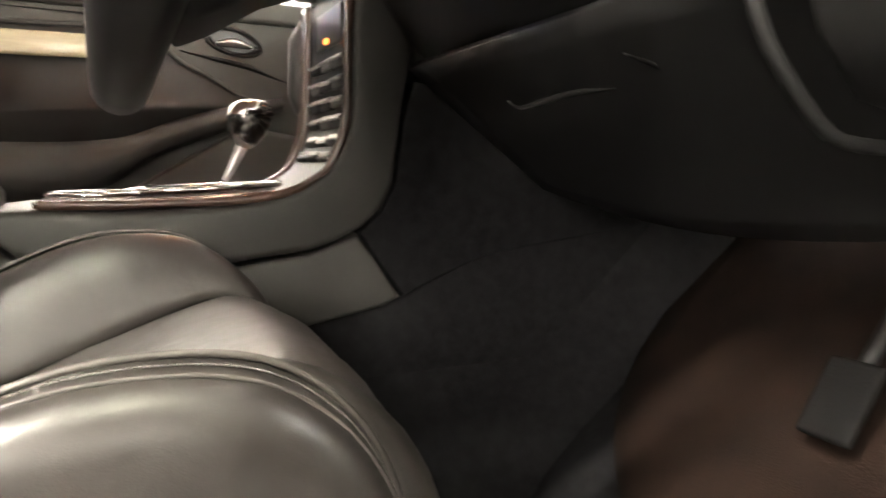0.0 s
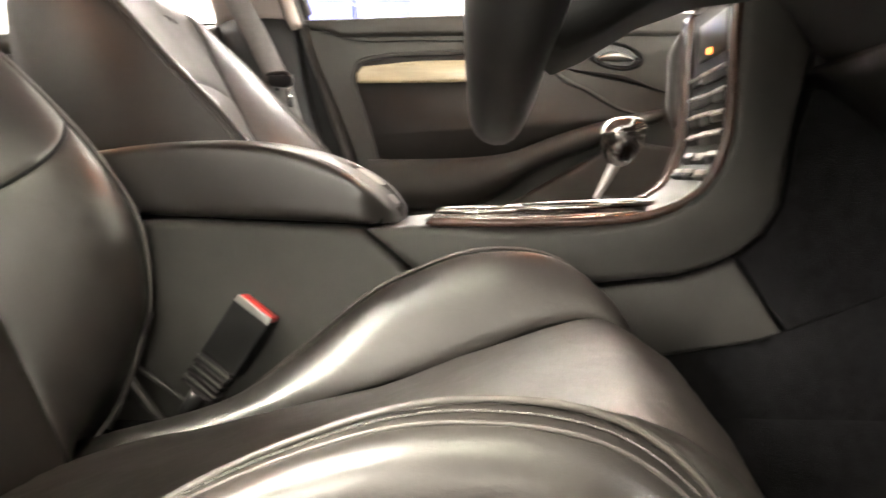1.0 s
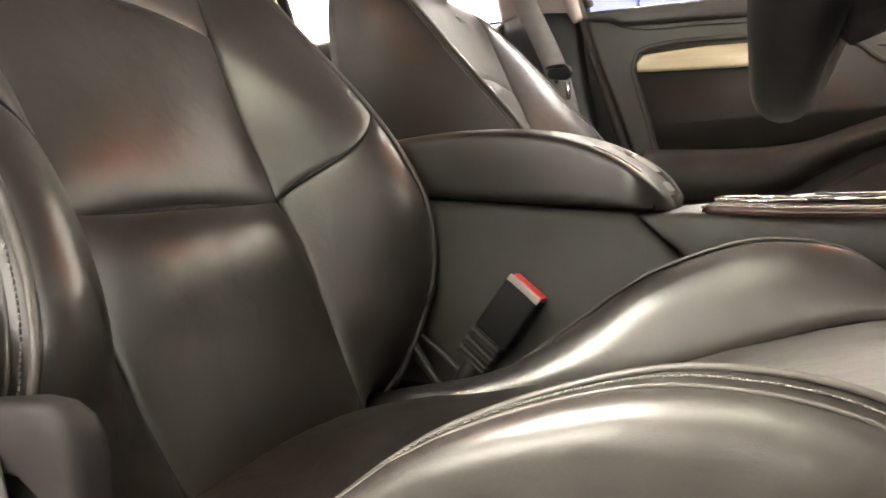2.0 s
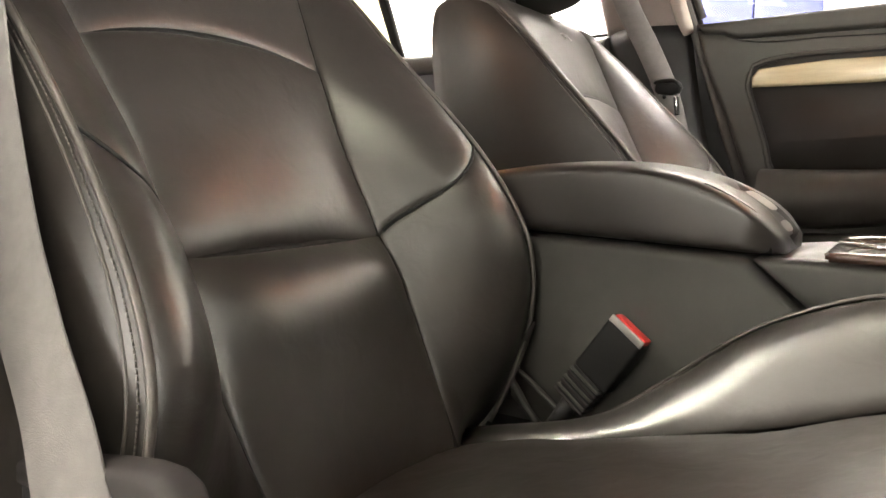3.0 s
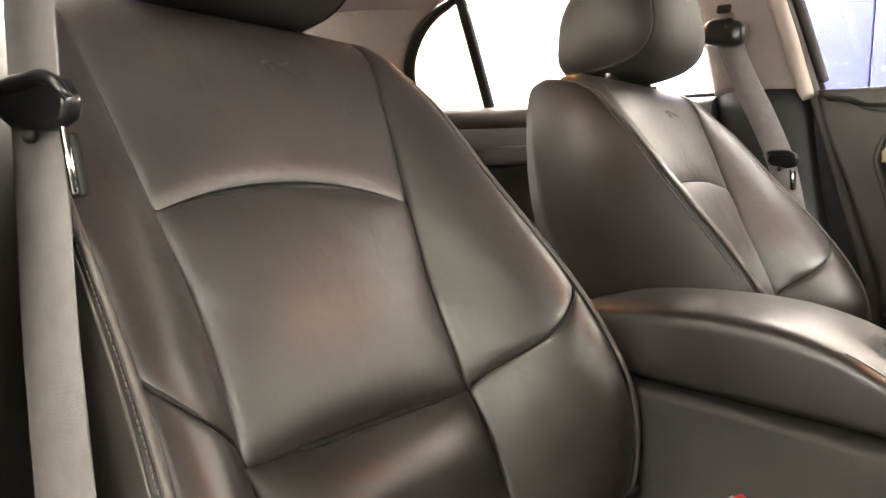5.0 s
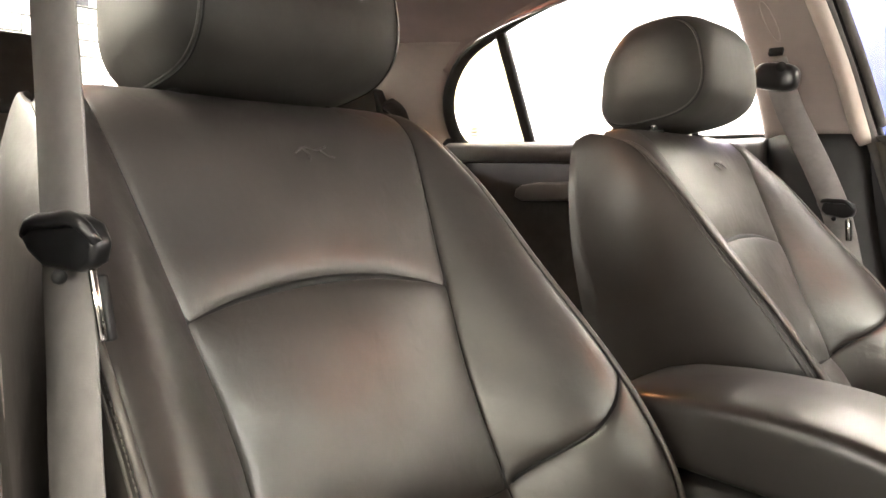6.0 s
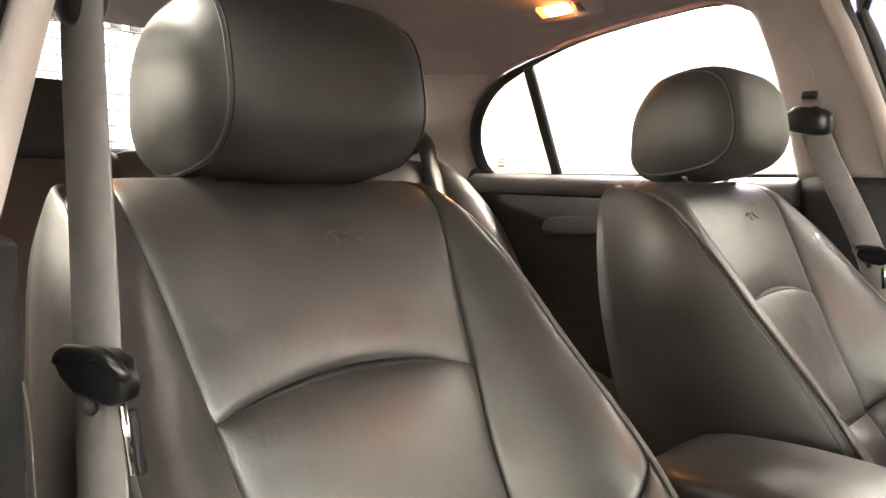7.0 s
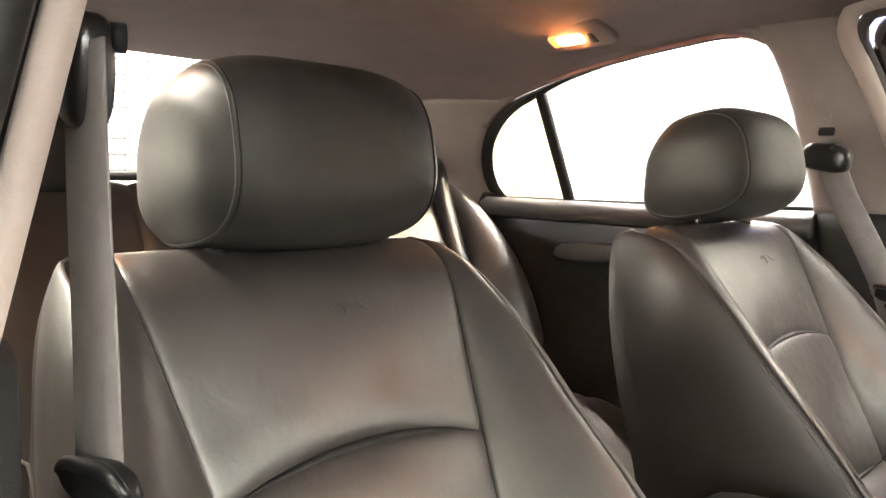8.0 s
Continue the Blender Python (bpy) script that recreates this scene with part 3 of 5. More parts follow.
RECESS = [(0.262, 0.950), (0.275, 0.956), (0.45, 0.966), (0.62, 0.962), (0.665, 0.94), (0.70, 0.908), (0.752, 0.882), (0.818, 0.842), (0.875, 0.822), (0.80, 0.800), (0.66, 0.762), (0.45, 0.732), (0.312, 0.730), (0.288, 0.80), (0.262, 0.88), (0.252, 0.915)]
rim_curve = spline(RECESS + [RECESS[0]])
RECESS = [tuple(rim_curve(i / 72)) for i in range(72)]
part("recess_rim", tube([(x, 0.7450, z) for x, z in RECESS], 0.0058, 10, True), PLASTIC, front_door)
part("recess_groove", tube([(0.55 + (x - 0.55) * 0.982, 0.7405, 0.86 + (z - 0.86) * 0.955) for x, z in RECESS], 0.0022, 6, True), PLASTIC_DARK, front_door, "dark groove round the insert")
part("recess_panel", prism([(x * 0.995 + 0.003, z) for x, z in RECESS], "y", 0.7405, 0.744, 0.0), VINYL, front_door, "dark vinyl insert panel")
part("veneer_strip", prism([(0.264, 0.905), (0.262, 0.925), (0.275, 0.941), (0.40, 0.950), (0.535, 0.949), (0.555, 0.93), (0.555, 0.905), (0.45, 0.903)], "y", 0.724, 0.741, 0.007, 4), MAPLE, front_door, "glossy pale gold veneer strip")
ARM_TOP = spline([(0.29, 0.745), (0.42, 0.744), (0.50, 0.746), (0.588, 0.756), (0.684, 0.790), (0.78, 0.818), (0.90, 0.842)])
ARM_LOW = spline([(0.29, 0.63), (0.42, 0.632), (0.50, 0.640), (0.555, 0.659), (0.652, 0.719), (0.78, 0.769), (0.90, 0.815)])


def arm(s, t):
    a, b = ARM_TOP(t), ARM_LOW(t)
    ang = math.pi * s
    x = a[0] * (1 - s) + b[0] * s
    z = 0.5 * (a[1] + b[1]) + 0.5 * (a[1] - b[1]) * math.cos(ang)
    return (x, 0.745 - (0.075 - 0.03 * t) * math.sin(ang) ** 0.6, z)


part("armrest", sheet(arm, 16, 30, (0, -1, 0), even=True), PLASTIC, front_door, "moulded armrest rising to the front")
part("door_pocket", prism([(0.33, 0.40), (0.35, 0.62), (0.55, 0.625), (0.68, 0.70), (0.82, 0.78), (1.05, 0.74), (1.05, 0.40)], "y", 0.715, 0.745, 0.012, 3), PLASTIC, front_door, "lower door pocket")
part("handle_recess", tube([(0.806 + 0.056 * math.cos(k * math.pi / 16), 0.740, 0.953 + 0.026 * math.sin(k * math.pi / 16) - 0.010 * math.cos(k * math.pi / 16)) for k in range(32)], 0.0035, 8, True), PLASTIC_DARK, front_door, "rim of the handle recess")
part("handle_cup", sheet(lambda s, t: (0.806 + 0.054 * t * math.cos(2 * math.pi * s), 0.7408, 0.953 + 0.025 * t * math.sin(2 * math.pi * s) - 0.010 * t * math.cos(2 * math.pi * s)), 32, 4, (0, -1, 0), thick=-0.001, even=True), GLOSS_BLACK, front_door, "dark handle recess")
part("door_handle", sheet(lambda s, t: (0.770 + 0.072 * s, 0.733 - 0.010 * math.sin(math.pi * t), 0.9435 - 0.004 * s + 0.019 * t * math.sin(math.pi * (0.1 + 0.8 * s))), 16, 8, (0, -1, 0), thick=0.004, even=True), BRIGHT_SATIN, front_door, "chrome inner door handle")
part("styling_line", tube([(0.70, 0.740, 0.930), (0.76, 0.740, 0.918), (0.83, 0.740, 0.905), (0.885, 0.740, 0.885), (0.96, 0.740, 0.86)], lambda v: 0.0015 + 0.0045 * math.sin(math.pi * min(1, 1.2 * v)) ** 2, 8, smooth_n=16), PLASTIC_DARK, front_door)
part("window_pane", sheet(lambda s, t: (0.13 + 0.85 * s - 0.06 * t, 0.80 - 0.165 * t, 1.03 + 0.33 * t - 0.22 * t * s * s), 4, 4, (0, -1, 0), thick=0.004, even=True), PANE, front_door).visible_shadow = False
part("window_frame", tube([(0.142, 0.797, 1.035), (0.108, 0.735, 1.16), (0.082, 0.680, 1.27), (0.075, 0.640, 1.345), (0.12, 0.632, 1.362), (0.4, 0.632, 1.360), (0.8, 0.60, 1.27), (1.1, 0.70, 1.08)], 0.011, 8, smooth_n=40), RUBBER, front_door, "black window frame")

# near centre pillar, seen on its front edge
near_pillar = root("centre_pillar", (0.0, -0.66, 0.40), "pale trimmed centre pillar behind the driver's seat", "car pillar")
part("upper_trim", sheet(lambda s, t: (0.055 - 0.13 * s - 0.02 * t, -0.653 + 0.108 * t, 0.985 + 0.40 * t), 8, 16, (0, 1, 0), thick=0.018, even=True), CREAM_TRIM, near_pillar, "pale upper trim of the pillar")
part("lower_trim", sheet(lambda s, t: (0.052 - 0.15 * s, -0.64 + 0.01 * math.sin(math.pi * s), 0.36 + 0.63 * t), 8, 8, (0, 1, 0), thick=0.05, even=True), DOOR_CLOTH, near_pillar, "dark plastic lower trim")
part("outer_skin", sheet(lambda s, t: (0.058 - 0.13 * s - 0.02 * t, -0.674 + 0.108 * t, 0.990 + 0.40 * t), 6, 12, (0, 1, 0), thick=0.06, even=True), EDGE_MATT, near_pillar, "matt black outer pillar")
part("door_seal", tube([(0.075, -0.700, 0.40), (0.070, -0.688, 0.98), (0.058, -0.635, 1.194), (0.048, -0.581, 1.394)], 0.012, 8, smooth_n=24), RUBBER, near_pillar, "black rubber door seal")

part("lower_skin", prism([(0.060, 0.36), (0.060, 0.90), (0.048, 1.00), (-0.100, 1.02), (-0.100, 0.36)], "y", -0.800, -0.712, 0.010, 3), BODY_PAINT, near_pillar, "dark painted foot of the pillar")

# near rear door, closed
near_rear_door = root("rear_driver_door", (-0.52, -0.80, 0.35), "closed rear door behind the driver with a clear window", "car door")
part("door_skin", prism([(-0.108, 0.36), (-0.108, 1.02), (-0.93, 1.02), (-0.93, 0.66), (-0.72, 0.36)], "y", -0.860, -0.800, 0.018, 3), BODY_PAINT, near_rear_door)
part("door_panel", prism([(-0.108, 0.37), (-0.108, 1.00), (-0.92, 1.00), (-0.92, 0.66), (-0.72, 0.37)], "y", -0.798, -0.752, 0.010, 3), DOOR_CLOTH, near_rear_door, "black door card")
part("window_frame", tube([(-0.112, -0.79, 1.03), (-0.130, -0.715, 1.20), (-0.160, -0.645, 1.345), (-0.30, -0.632, 1.362), (-0.57, -0.655, 1.318), (-0.80, -0.70, 1.225), (-0.89, -0.765, 1.09), (-0.87, -0.80, 1.03)], 0.011, 8, smooth_n=40), RUBBER, near_rear_door, "black window surround")
part("window_pane", sheet(lambda s, t: (-0.88 + 0.76 * s + 0.10 * t - 0.14 * s * t, -0.812 + 0.150 * t, 1.02 + 0.32 * t), 2, 2, (0, 1, 0), thick=0.004, even=True), PANE, near_rear_door).visible_shadow = False


# ---------------------------------------------------------------- front seats
YC = -0.366


def front_seat():
    seat = root("front_seat", (0.40, YC, 0.28), "black leather front car seat with stitched bolsters", "car seat", "front seats")
    zz = lambda p: 0.46 + 0.515 * p
    px = table([(0.0, 0.209), (0.2, 0.154), (0.4, 0.099), (0.6, 0.043), (0.8, -0.012), (1.0, -0.067), (1.1, -0.091), (1.2, -0.122), (1.3, -0.160)])
    pz = table([(0.0, 0.46), (0.2, 0.563), (0.4, 0.666), (0.6, 0.769), (0.8, 0.872), (1.0, 0.972), (1.1, 1.004), (1.2, 1.021), (1.3, 1.022)])
    lift = table([(0.43, -0.06), (0.50, 0.005), (0.58, 0.068), (0.65, 0.103), (0.70, 0.110), (0.77, 0.097), (0.87, 0.055), (0.95, 0.026), (1.0, 0.012), (1.13, 0.004)])
    uin = table([(0.46, 0.112), (0.50, 0.118), (0.585, 0.127), (0.67, 0.126), (0.76, 0.125), (0.85, 0.138), (0.95, 0.156), (1.0, 0.164), (1.13, 0.168)])
    ucr = table([(0.43, 0.205), (0.50, 0.228), (0.58, 0.241), (0.65, 0.243), (0.70, 0.241), (0.77, 0.236), (0.87, 0.223), (0.95, 0.214), (1.0, 0.206), (1.13, 0.190)])
    ucr_near = table([(0.43, 0.215), (0.50, 0.245), (0.55, 0.252), (0.60, 0.249), (0.65, 0.239), (0.70, 0.231), (0.77, 0.226), (0.87, 0.220), (0.95, 0.213), (1.0, 0.206), (1.13, 0.190)])
    drop = table([(0.43, 0.0), (0.90, 0.0), (0.95, 0.003), (1.0, 0.010), (1.13, 0.024)])

    rear_x = table([(0.0, -0.05), (0.5, -0.138), (0.65, -0.165), (0.83, -0.190), (0.98, -0.201), (1.12, -0.206), (1.22, -0.203), (1.3, -0.190)])

    def back(u, p):
        return (px(p), YC + u * uin(zz(p)), pz(p))

    def lumbar(u, t):
        """The lowest panel swells below the crease and tucks in towards the cushion."""
        p = -0.02 + (P_LO + 0.02) * t
        swell = 0.022 * max(0.0, 1 - u ** 4) ** 0.8 * math.sin(math.pi * t ** 3.6)
        x, y, z = back(u, p)
        return (x + 0.88 * swell, y, z + 0.3 * swell)

    def bolster(side, a, p):
        z = zz(p)
        u = uin(z) + ((ucr_near if side < 0 else ucr)(z) - uin(z)) * a
        fore = lift(z) + (0.030 * math.exp(-((z - 0.60) / 0.07) ** 2) if side < 0 else 0.0)
        ridge = 0.09 * math.sin(math.pi * a) ** 1.5 * min(1.0, max(0.0, (0.84 - z) / 0.12))
        return np.array((px(p) + fore * (math.sin(0.5 * math.pi * a) ** 1.15 + ridge), YC + side * u, pz(p) - drop(z) * a * a))

    P_LO, P_CH = (0.671 - 0.46) / 0.515, (0.850 - 0.46) / 0.515
    chest = lambda u: P_CH - 0.008 + 0.036 * (1 - u * u)
    fwd = (1, 0, 0.5)
    L = "smooth black leather panel"
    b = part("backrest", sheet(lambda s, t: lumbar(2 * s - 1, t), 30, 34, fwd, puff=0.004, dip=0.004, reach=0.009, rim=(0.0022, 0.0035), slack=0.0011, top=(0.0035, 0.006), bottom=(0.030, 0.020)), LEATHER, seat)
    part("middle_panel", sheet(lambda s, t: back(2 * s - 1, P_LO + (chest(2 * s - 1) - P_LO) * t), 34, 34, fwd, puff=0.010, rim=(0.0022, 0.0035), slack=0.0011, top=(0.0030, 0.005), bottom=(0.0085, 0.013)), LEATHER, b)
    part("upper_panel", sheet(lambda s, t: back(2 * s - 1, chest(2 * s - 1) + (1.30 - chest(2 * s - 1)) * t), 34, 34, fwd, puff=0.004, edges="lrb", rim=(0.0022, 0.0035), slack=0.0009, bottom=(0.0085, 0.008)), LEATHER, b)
    # near-black tubes: waist closes a bright gap, chest stands in for shade
    part("waist_filler", tube([np.array(back(u, P_LO)) - np.array((0.0062, 0, 0.0030)) for u in [-0.97 + 0.0485 * i for i in range(41)]], lambda v: 0.0024 + 0.0026 * math.sin(math.pi * v), 8), PLASTIC_DARK, b, "dark filler shading the crease")
    part("chest_shade", tube([np.array(back(u, chest(u))) - np.array((0.0042, 0, 0.0020)) for u in [-0.98 + 0.049 * i for i in range(41)]], lambda v: 0.0022 + 0.0030 * math.sin(math.pi * v), 8), PLASTIC_DARK, b, "dark filler shading the crease")
    emblem = bmesh.new()
    for stroke in (((-0.012, 0.000), (0.002, 0.007), (0.018, 0.004), (0.034, 0.009)), ((0.000, 0.006), (0.006, -0.003), (0.003, -0.009)), ((0.024, 0.004), (0.032, -0.003), (0.040, -0.005))):
        tube([(-0.0610 - 0.56 * v, YC + 0.010 + 0.80 * u, 0.974 + 0.72 * v) for u, v in stroke], 0.0010, 6, smooth_n=8, bm=emblem)
    part("emblem", emblem, LEATHER, b, "small embossed emblem")
    rear_edge = {}
    for side in (-1, 1):
        cut = lambda a: P_LO + 0.186 * (a ** 0.85)
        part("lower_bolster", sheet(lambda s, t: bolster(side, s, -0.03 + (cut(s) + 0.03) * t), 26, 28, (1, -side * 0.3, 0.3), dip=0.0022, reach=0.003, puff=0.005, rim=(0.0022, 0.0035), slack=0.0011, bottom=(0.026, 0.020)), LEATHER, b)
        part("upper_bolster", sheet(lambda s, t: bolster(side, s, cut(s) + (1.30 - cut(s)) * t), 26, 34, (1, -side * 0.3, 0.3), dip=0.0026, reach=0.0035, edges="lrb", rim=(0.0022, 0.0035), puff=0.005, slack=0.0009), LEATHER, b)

        def flank(s, t):
            p = -0.05 + 1.35 * t
            c = bolster(side, 1.0, p)
            w = min(1.0, max(0.0, (p - 0.82) / 0.48))
            r = np.array((rear_x(p), c[1] - side * (0.006 + 0.010 * t ** 5), c[2] - 0.015 + 0.030 * w * w))
            q = c * (1 - s) + r * s
            q[1] += side * (0.012 + 0.006 * (1 - t)) * math.sin(math.pi * min(1, s * 1.1)) ** 0.8 * (1 - 0.75 * w)
            q[2] += 0.012 * w * math.sin(math.pi * s) ** 0.8
            return q
        rear_edge[side] = lambda t, flank=flank: flank(1.0, t)
        part("side_panel", sheet(flank, 22, 40, (0, side, 0), dip=0.0015, reach=0.003, edges="l", slack=0.0012), SHADED_LEATHER, b)
        crest = [bolster(side, 1.0, 1.28 * i / 60) + np.array((0.0015, side * 0.001, 0)) for i in range(61)]
        part("piping", tube(crest, 0.0030, 6), PIPING, b, "raised leather piping")
        part("seam_ridge", tube([flank(0.048, (0.07 + 1.14 * i / 60) / 1.35) for i in range(61)], 0.0013, 6), PIPING, b, "sewn ridge beside the piping")
        st = bmesh.new()
        for i in range(180):
            p0 = 0.02 + 1.2 * i / 180
            q0, q1 = flank(0.024, (p0 + 0.05) / 1.35), flank(0.024, (p0 + 0.0550) / 1.35)
            tube([q0 + np.array((0, side * 0.0005, 0)), q1 + np.array((0, side * 0.0005, 0))], 0.0006, 4, bm=st)
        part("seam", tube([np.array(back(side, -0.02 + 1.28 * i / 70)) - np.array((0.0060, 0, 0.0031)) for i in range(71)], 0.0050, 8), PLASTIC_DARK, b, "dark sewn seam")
        part("stitching", st, THREAD, b, "row of grey stitches")
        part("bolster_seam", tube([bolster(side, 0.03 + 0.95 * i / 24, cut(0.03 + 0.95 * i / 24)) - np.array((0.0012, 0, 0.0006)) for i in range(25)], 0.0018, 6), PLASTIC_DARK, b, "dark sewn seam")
    part("back_shell", sheet(lambda s, t: rear_edge[-1](t) * (1 - s) + rear_edge[1](t) * s - np.array((0.030 * math.sin(math.pi * s) ** 0.5, 0, 0)), 20, 24, (-1, 0, 0), even=True), DOOR_CLOTH, b, "black rear shell")
    part("top_cover", sheet(lambda s, t: (1 - t) * np.array((px(1.30), YC + (2 * s - 1) * 0.190, pz(1.30) - 0.045 * abs(2 * s - 1) ** 4)) + np.array((0, 0, 0.012 * math.sin(math.pi * t) ** 0.8)) + t * (rear_edge[-1](1.0) * (1 - s) + rear_edge[1](1.0) * s - np.array((0.028 * math.sin(math.pi * s) ** 0.5, 0, 0))), 16, 8, (0, 0, 1), even=True), LEATHER, b)

    # cushion
    ins = [(0.12, 0.430), (0.20, 0.462), (0.30, 0.488), (0.40, 0.511), (0.48, 0.532), (0.55, 0.557), (0.610, 0.579), (0.648, 0.586), (0.677, 0.574), (0.697, 0.545), (0.706, 0.50), (0.703, 0.42)]
    crs = [(0.14, 0.450), (0.22, 0.468), (0.31, 0.495), (0.38, 0.546), (0.45, 0.601), (0.525, 0.635), (0.575, 0.642), (0.620, 0.634), (0.656, 0.606), (0.680, 0.564), (0.690, 0.51), (0.690, 0.42)]
    n = len(ins) - 1
    ix, iz = table([(i / n, p[0]) for i, p in enumerate(ins)]), table([(i / n, p[1]) for i, p in enumerate(ins)])
    cx, cz = table([(i / n, p[0]) for i, p in enumerate(crs)]), table([(i / n, p[1]) for i, p in enumerate(crs)])
    cin = table([(0.0, 0.150), (0.3, 0.162), (0.6, 0.176), (0.8, 0.172), (1.0, 0.165)])
    cou = table([(0.0, 0.200), (0.3, 0.212), (0.6, 0.216), (0.8, 0.205), (1.0, 0.195)])
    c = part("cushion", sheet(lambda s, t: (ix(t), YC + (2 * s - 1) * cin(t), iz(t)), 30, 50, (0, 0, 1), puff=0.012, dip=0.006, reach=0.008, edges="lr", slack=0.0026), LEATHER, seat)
    # the side turns over quickly below the piping, then falls almost straight
    slope = [radians(-2 + 76 * math.exp(-((i / 60) / 0.052) ** 1.4)) for i in range(61)]
    outs = np.concatenate([[0], np.cumsum([math.sin(a) for a in slope])])
    downs = np.concatenate([[0], np.cumsum([math.cos(a) for a in slope])])

    def roll(s):
        k = 61 * s
        return float(np.interp(k, range(62), outs / outs[-1])), float(np.interp(k, range(62), downs / downs[-1]))
    for side in (-1, 1):
        def inner(s, t):
            a = math.sin(0.5 * math.pi * s)
            x = ix(t) + (cx(t) - (0.022 * max(0, t - 0.5) * 2 if side < 0 else 0) - ix(t)) * s
            return np.array((x, YC + side * (cin(t) + (cou(t) - cin(t)) * s), iz(t) + (cz(t) - (0.007 if side < 0 else 0.0) - iz(t)) * (0.35 * s + 0.65 * a)))

        def outer(s, t):
            a = inner(1.0, t)
            low = 0.15 + (0.49 if side < 0 else 0.51) * t
            out, down = roll(s)
            grow = 0.45 + 0.55 * min(1, 1.6 * t)
            return np.array((a[0] + (low - a[0]) * s, a[1] + side * 0.014 * grow * out, a[2] + (0.36 - a[2]) * down))
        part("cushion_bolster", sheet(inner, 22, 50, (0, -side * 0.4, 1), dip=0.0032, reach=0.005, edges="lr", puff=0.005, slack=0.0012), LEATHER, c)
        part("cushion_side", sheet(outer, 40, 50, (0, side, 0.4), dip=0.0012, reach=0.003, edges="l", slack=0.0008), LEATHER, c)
        part("piping", tube([inner(1.0, 0.06 + 0.90 * i / 60) + np.array((0, 0, 0.0002)) for i in range(61)], 0.0017, 6), PIPING, c, "raised leather piping")
        part("seam_ridge", tube([outer(0.030, 0.08 + 0.86 * i / 60) + np.array((0, side * 0.0002, -0.0004)) for i in range(61)], 0.0011, 6), PIPING, c, "sewn ridge beside the piping")
        st = bmesh.new()
        for i in range(170):
            t0 = 0.10 + 0.82 * i / 170
            q0, q1 = outer(0.018, t0), outer(0.018, t0 + 0.0040)
            tube([q0 + np.array((0, 0, 0.0003)), q1 + np.array((0, 0, 0.0002))], 0.0005, 4, bm=st)
            q0, q1 = inner(0.90, t0), inner(0.90, t0 + 0.0038)
            tube([q0 + np.array((0, 0, 0.0004)), q1 + np.array((0, 0, 0.0004))], 0.0005, 4, bm=st)
        part("stitching", st, THREAD, c, "row of grey stitches")
    part("seat_base", box((0.50, 0.46, 0.10), (0.41, YC, 0.345), 0.03, 4), PLASTIC_DARK, seat, "black plastic seat base")
    for side in (-1, 1):
        part("seat_rail", box((0.56, 0.04, 0.03), (0.40, YC + side * 0.20, 0.298), 0.006, 2), SATIN, seat, "steel runner")

    # headrest
    hc = np.array((-0.132, YC + 0.007, 1.1035))
    HW, HH, HD = 0.1375, 0.0865, 0.096
    tilt = radians(-12)

    def head(w, a):
        k = max(0.0, 1 - abs(w) ** 3.9) ** (1 / 2.6)
        ca, sa = math.cos(a), math.sin(a)
        e = 2 / 2.75
        dx = HD * k * math.copysign(abs(ca) ** e, ca)
        if ca < 0:
            dx *= 1 - 0.40 * sa
        dz = HH * k * math.copysign(abs(sa) ** e, sa) * (1.0 if sa > 0 else 0.98)
        return hc + np.array((dx * math.cos(tilt) + dz * math.sin(tilt), HW * w, -dx * math.sin(tilt) + dz * math.cos(tilt)))
    SEAM = 0.735
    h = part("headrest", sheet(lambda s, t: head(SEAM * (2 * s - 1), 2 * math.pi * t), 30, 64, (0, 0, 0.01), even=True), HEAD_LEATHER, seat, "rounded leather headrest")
    bmh = bmesh.new()
    bmh.from_mesh(h.data)
    bmesh.ops.remove_doubles(bmh, verts=bmh.verts, dist=1e-5)
    bmesh.ops.recalc_face_normals(bmh, faces=bmh.faces)
    bmh.to_mesh(h.data)
    bmh.free()
    for side in (-1, 1):
        cap = sheet(lambda s, t: head(side * (SEAM + (1 - SEAM) * math.sin(0.5 * math.pi * s)), 2 * math.pi * t), 14, 64, (0, side, 0), even=True)
        bmesh.ops.remove_doubles(cap, verts=cap.verts, dist=1e-5)
        bmesh.ops.recalc_face_normals(cap, faces=cap.faces)
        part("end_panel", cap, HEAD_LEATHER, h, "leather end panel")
        part("piping", tube([head(side * SEAM, 2 * math.pi * k / 48) * 1.0 + np.array((0, side * 0.001, 0)) for k in range(48)], 0.0011, 6, True), PLASTIC_DARK, h, "stitched seam")
        part("seam_ridge", tube([head(side * (SEAM + 0.028), 2 * math.pi * k / 64) + np.array((0, side * 0.0002, 0)) for k in range(64)], 0.0008, 6, True), PIPING, h, "sewn ridge beside the seam")
        part("headrest_post", tube([(-0.128, YC + side * 0.075, 0.99), (-0.136, YC + side * 0.075, 1.06)], 0.006, 10), DARK_CHROME, seat, "steel post")
        part("post_collar", tube([(-0.126, YC + side * 0.075, 1.010), (-0.127, YC + side * 0.075, 1.026)], 0.012, 12), PLASTIC_DARK, seat)
    return seat


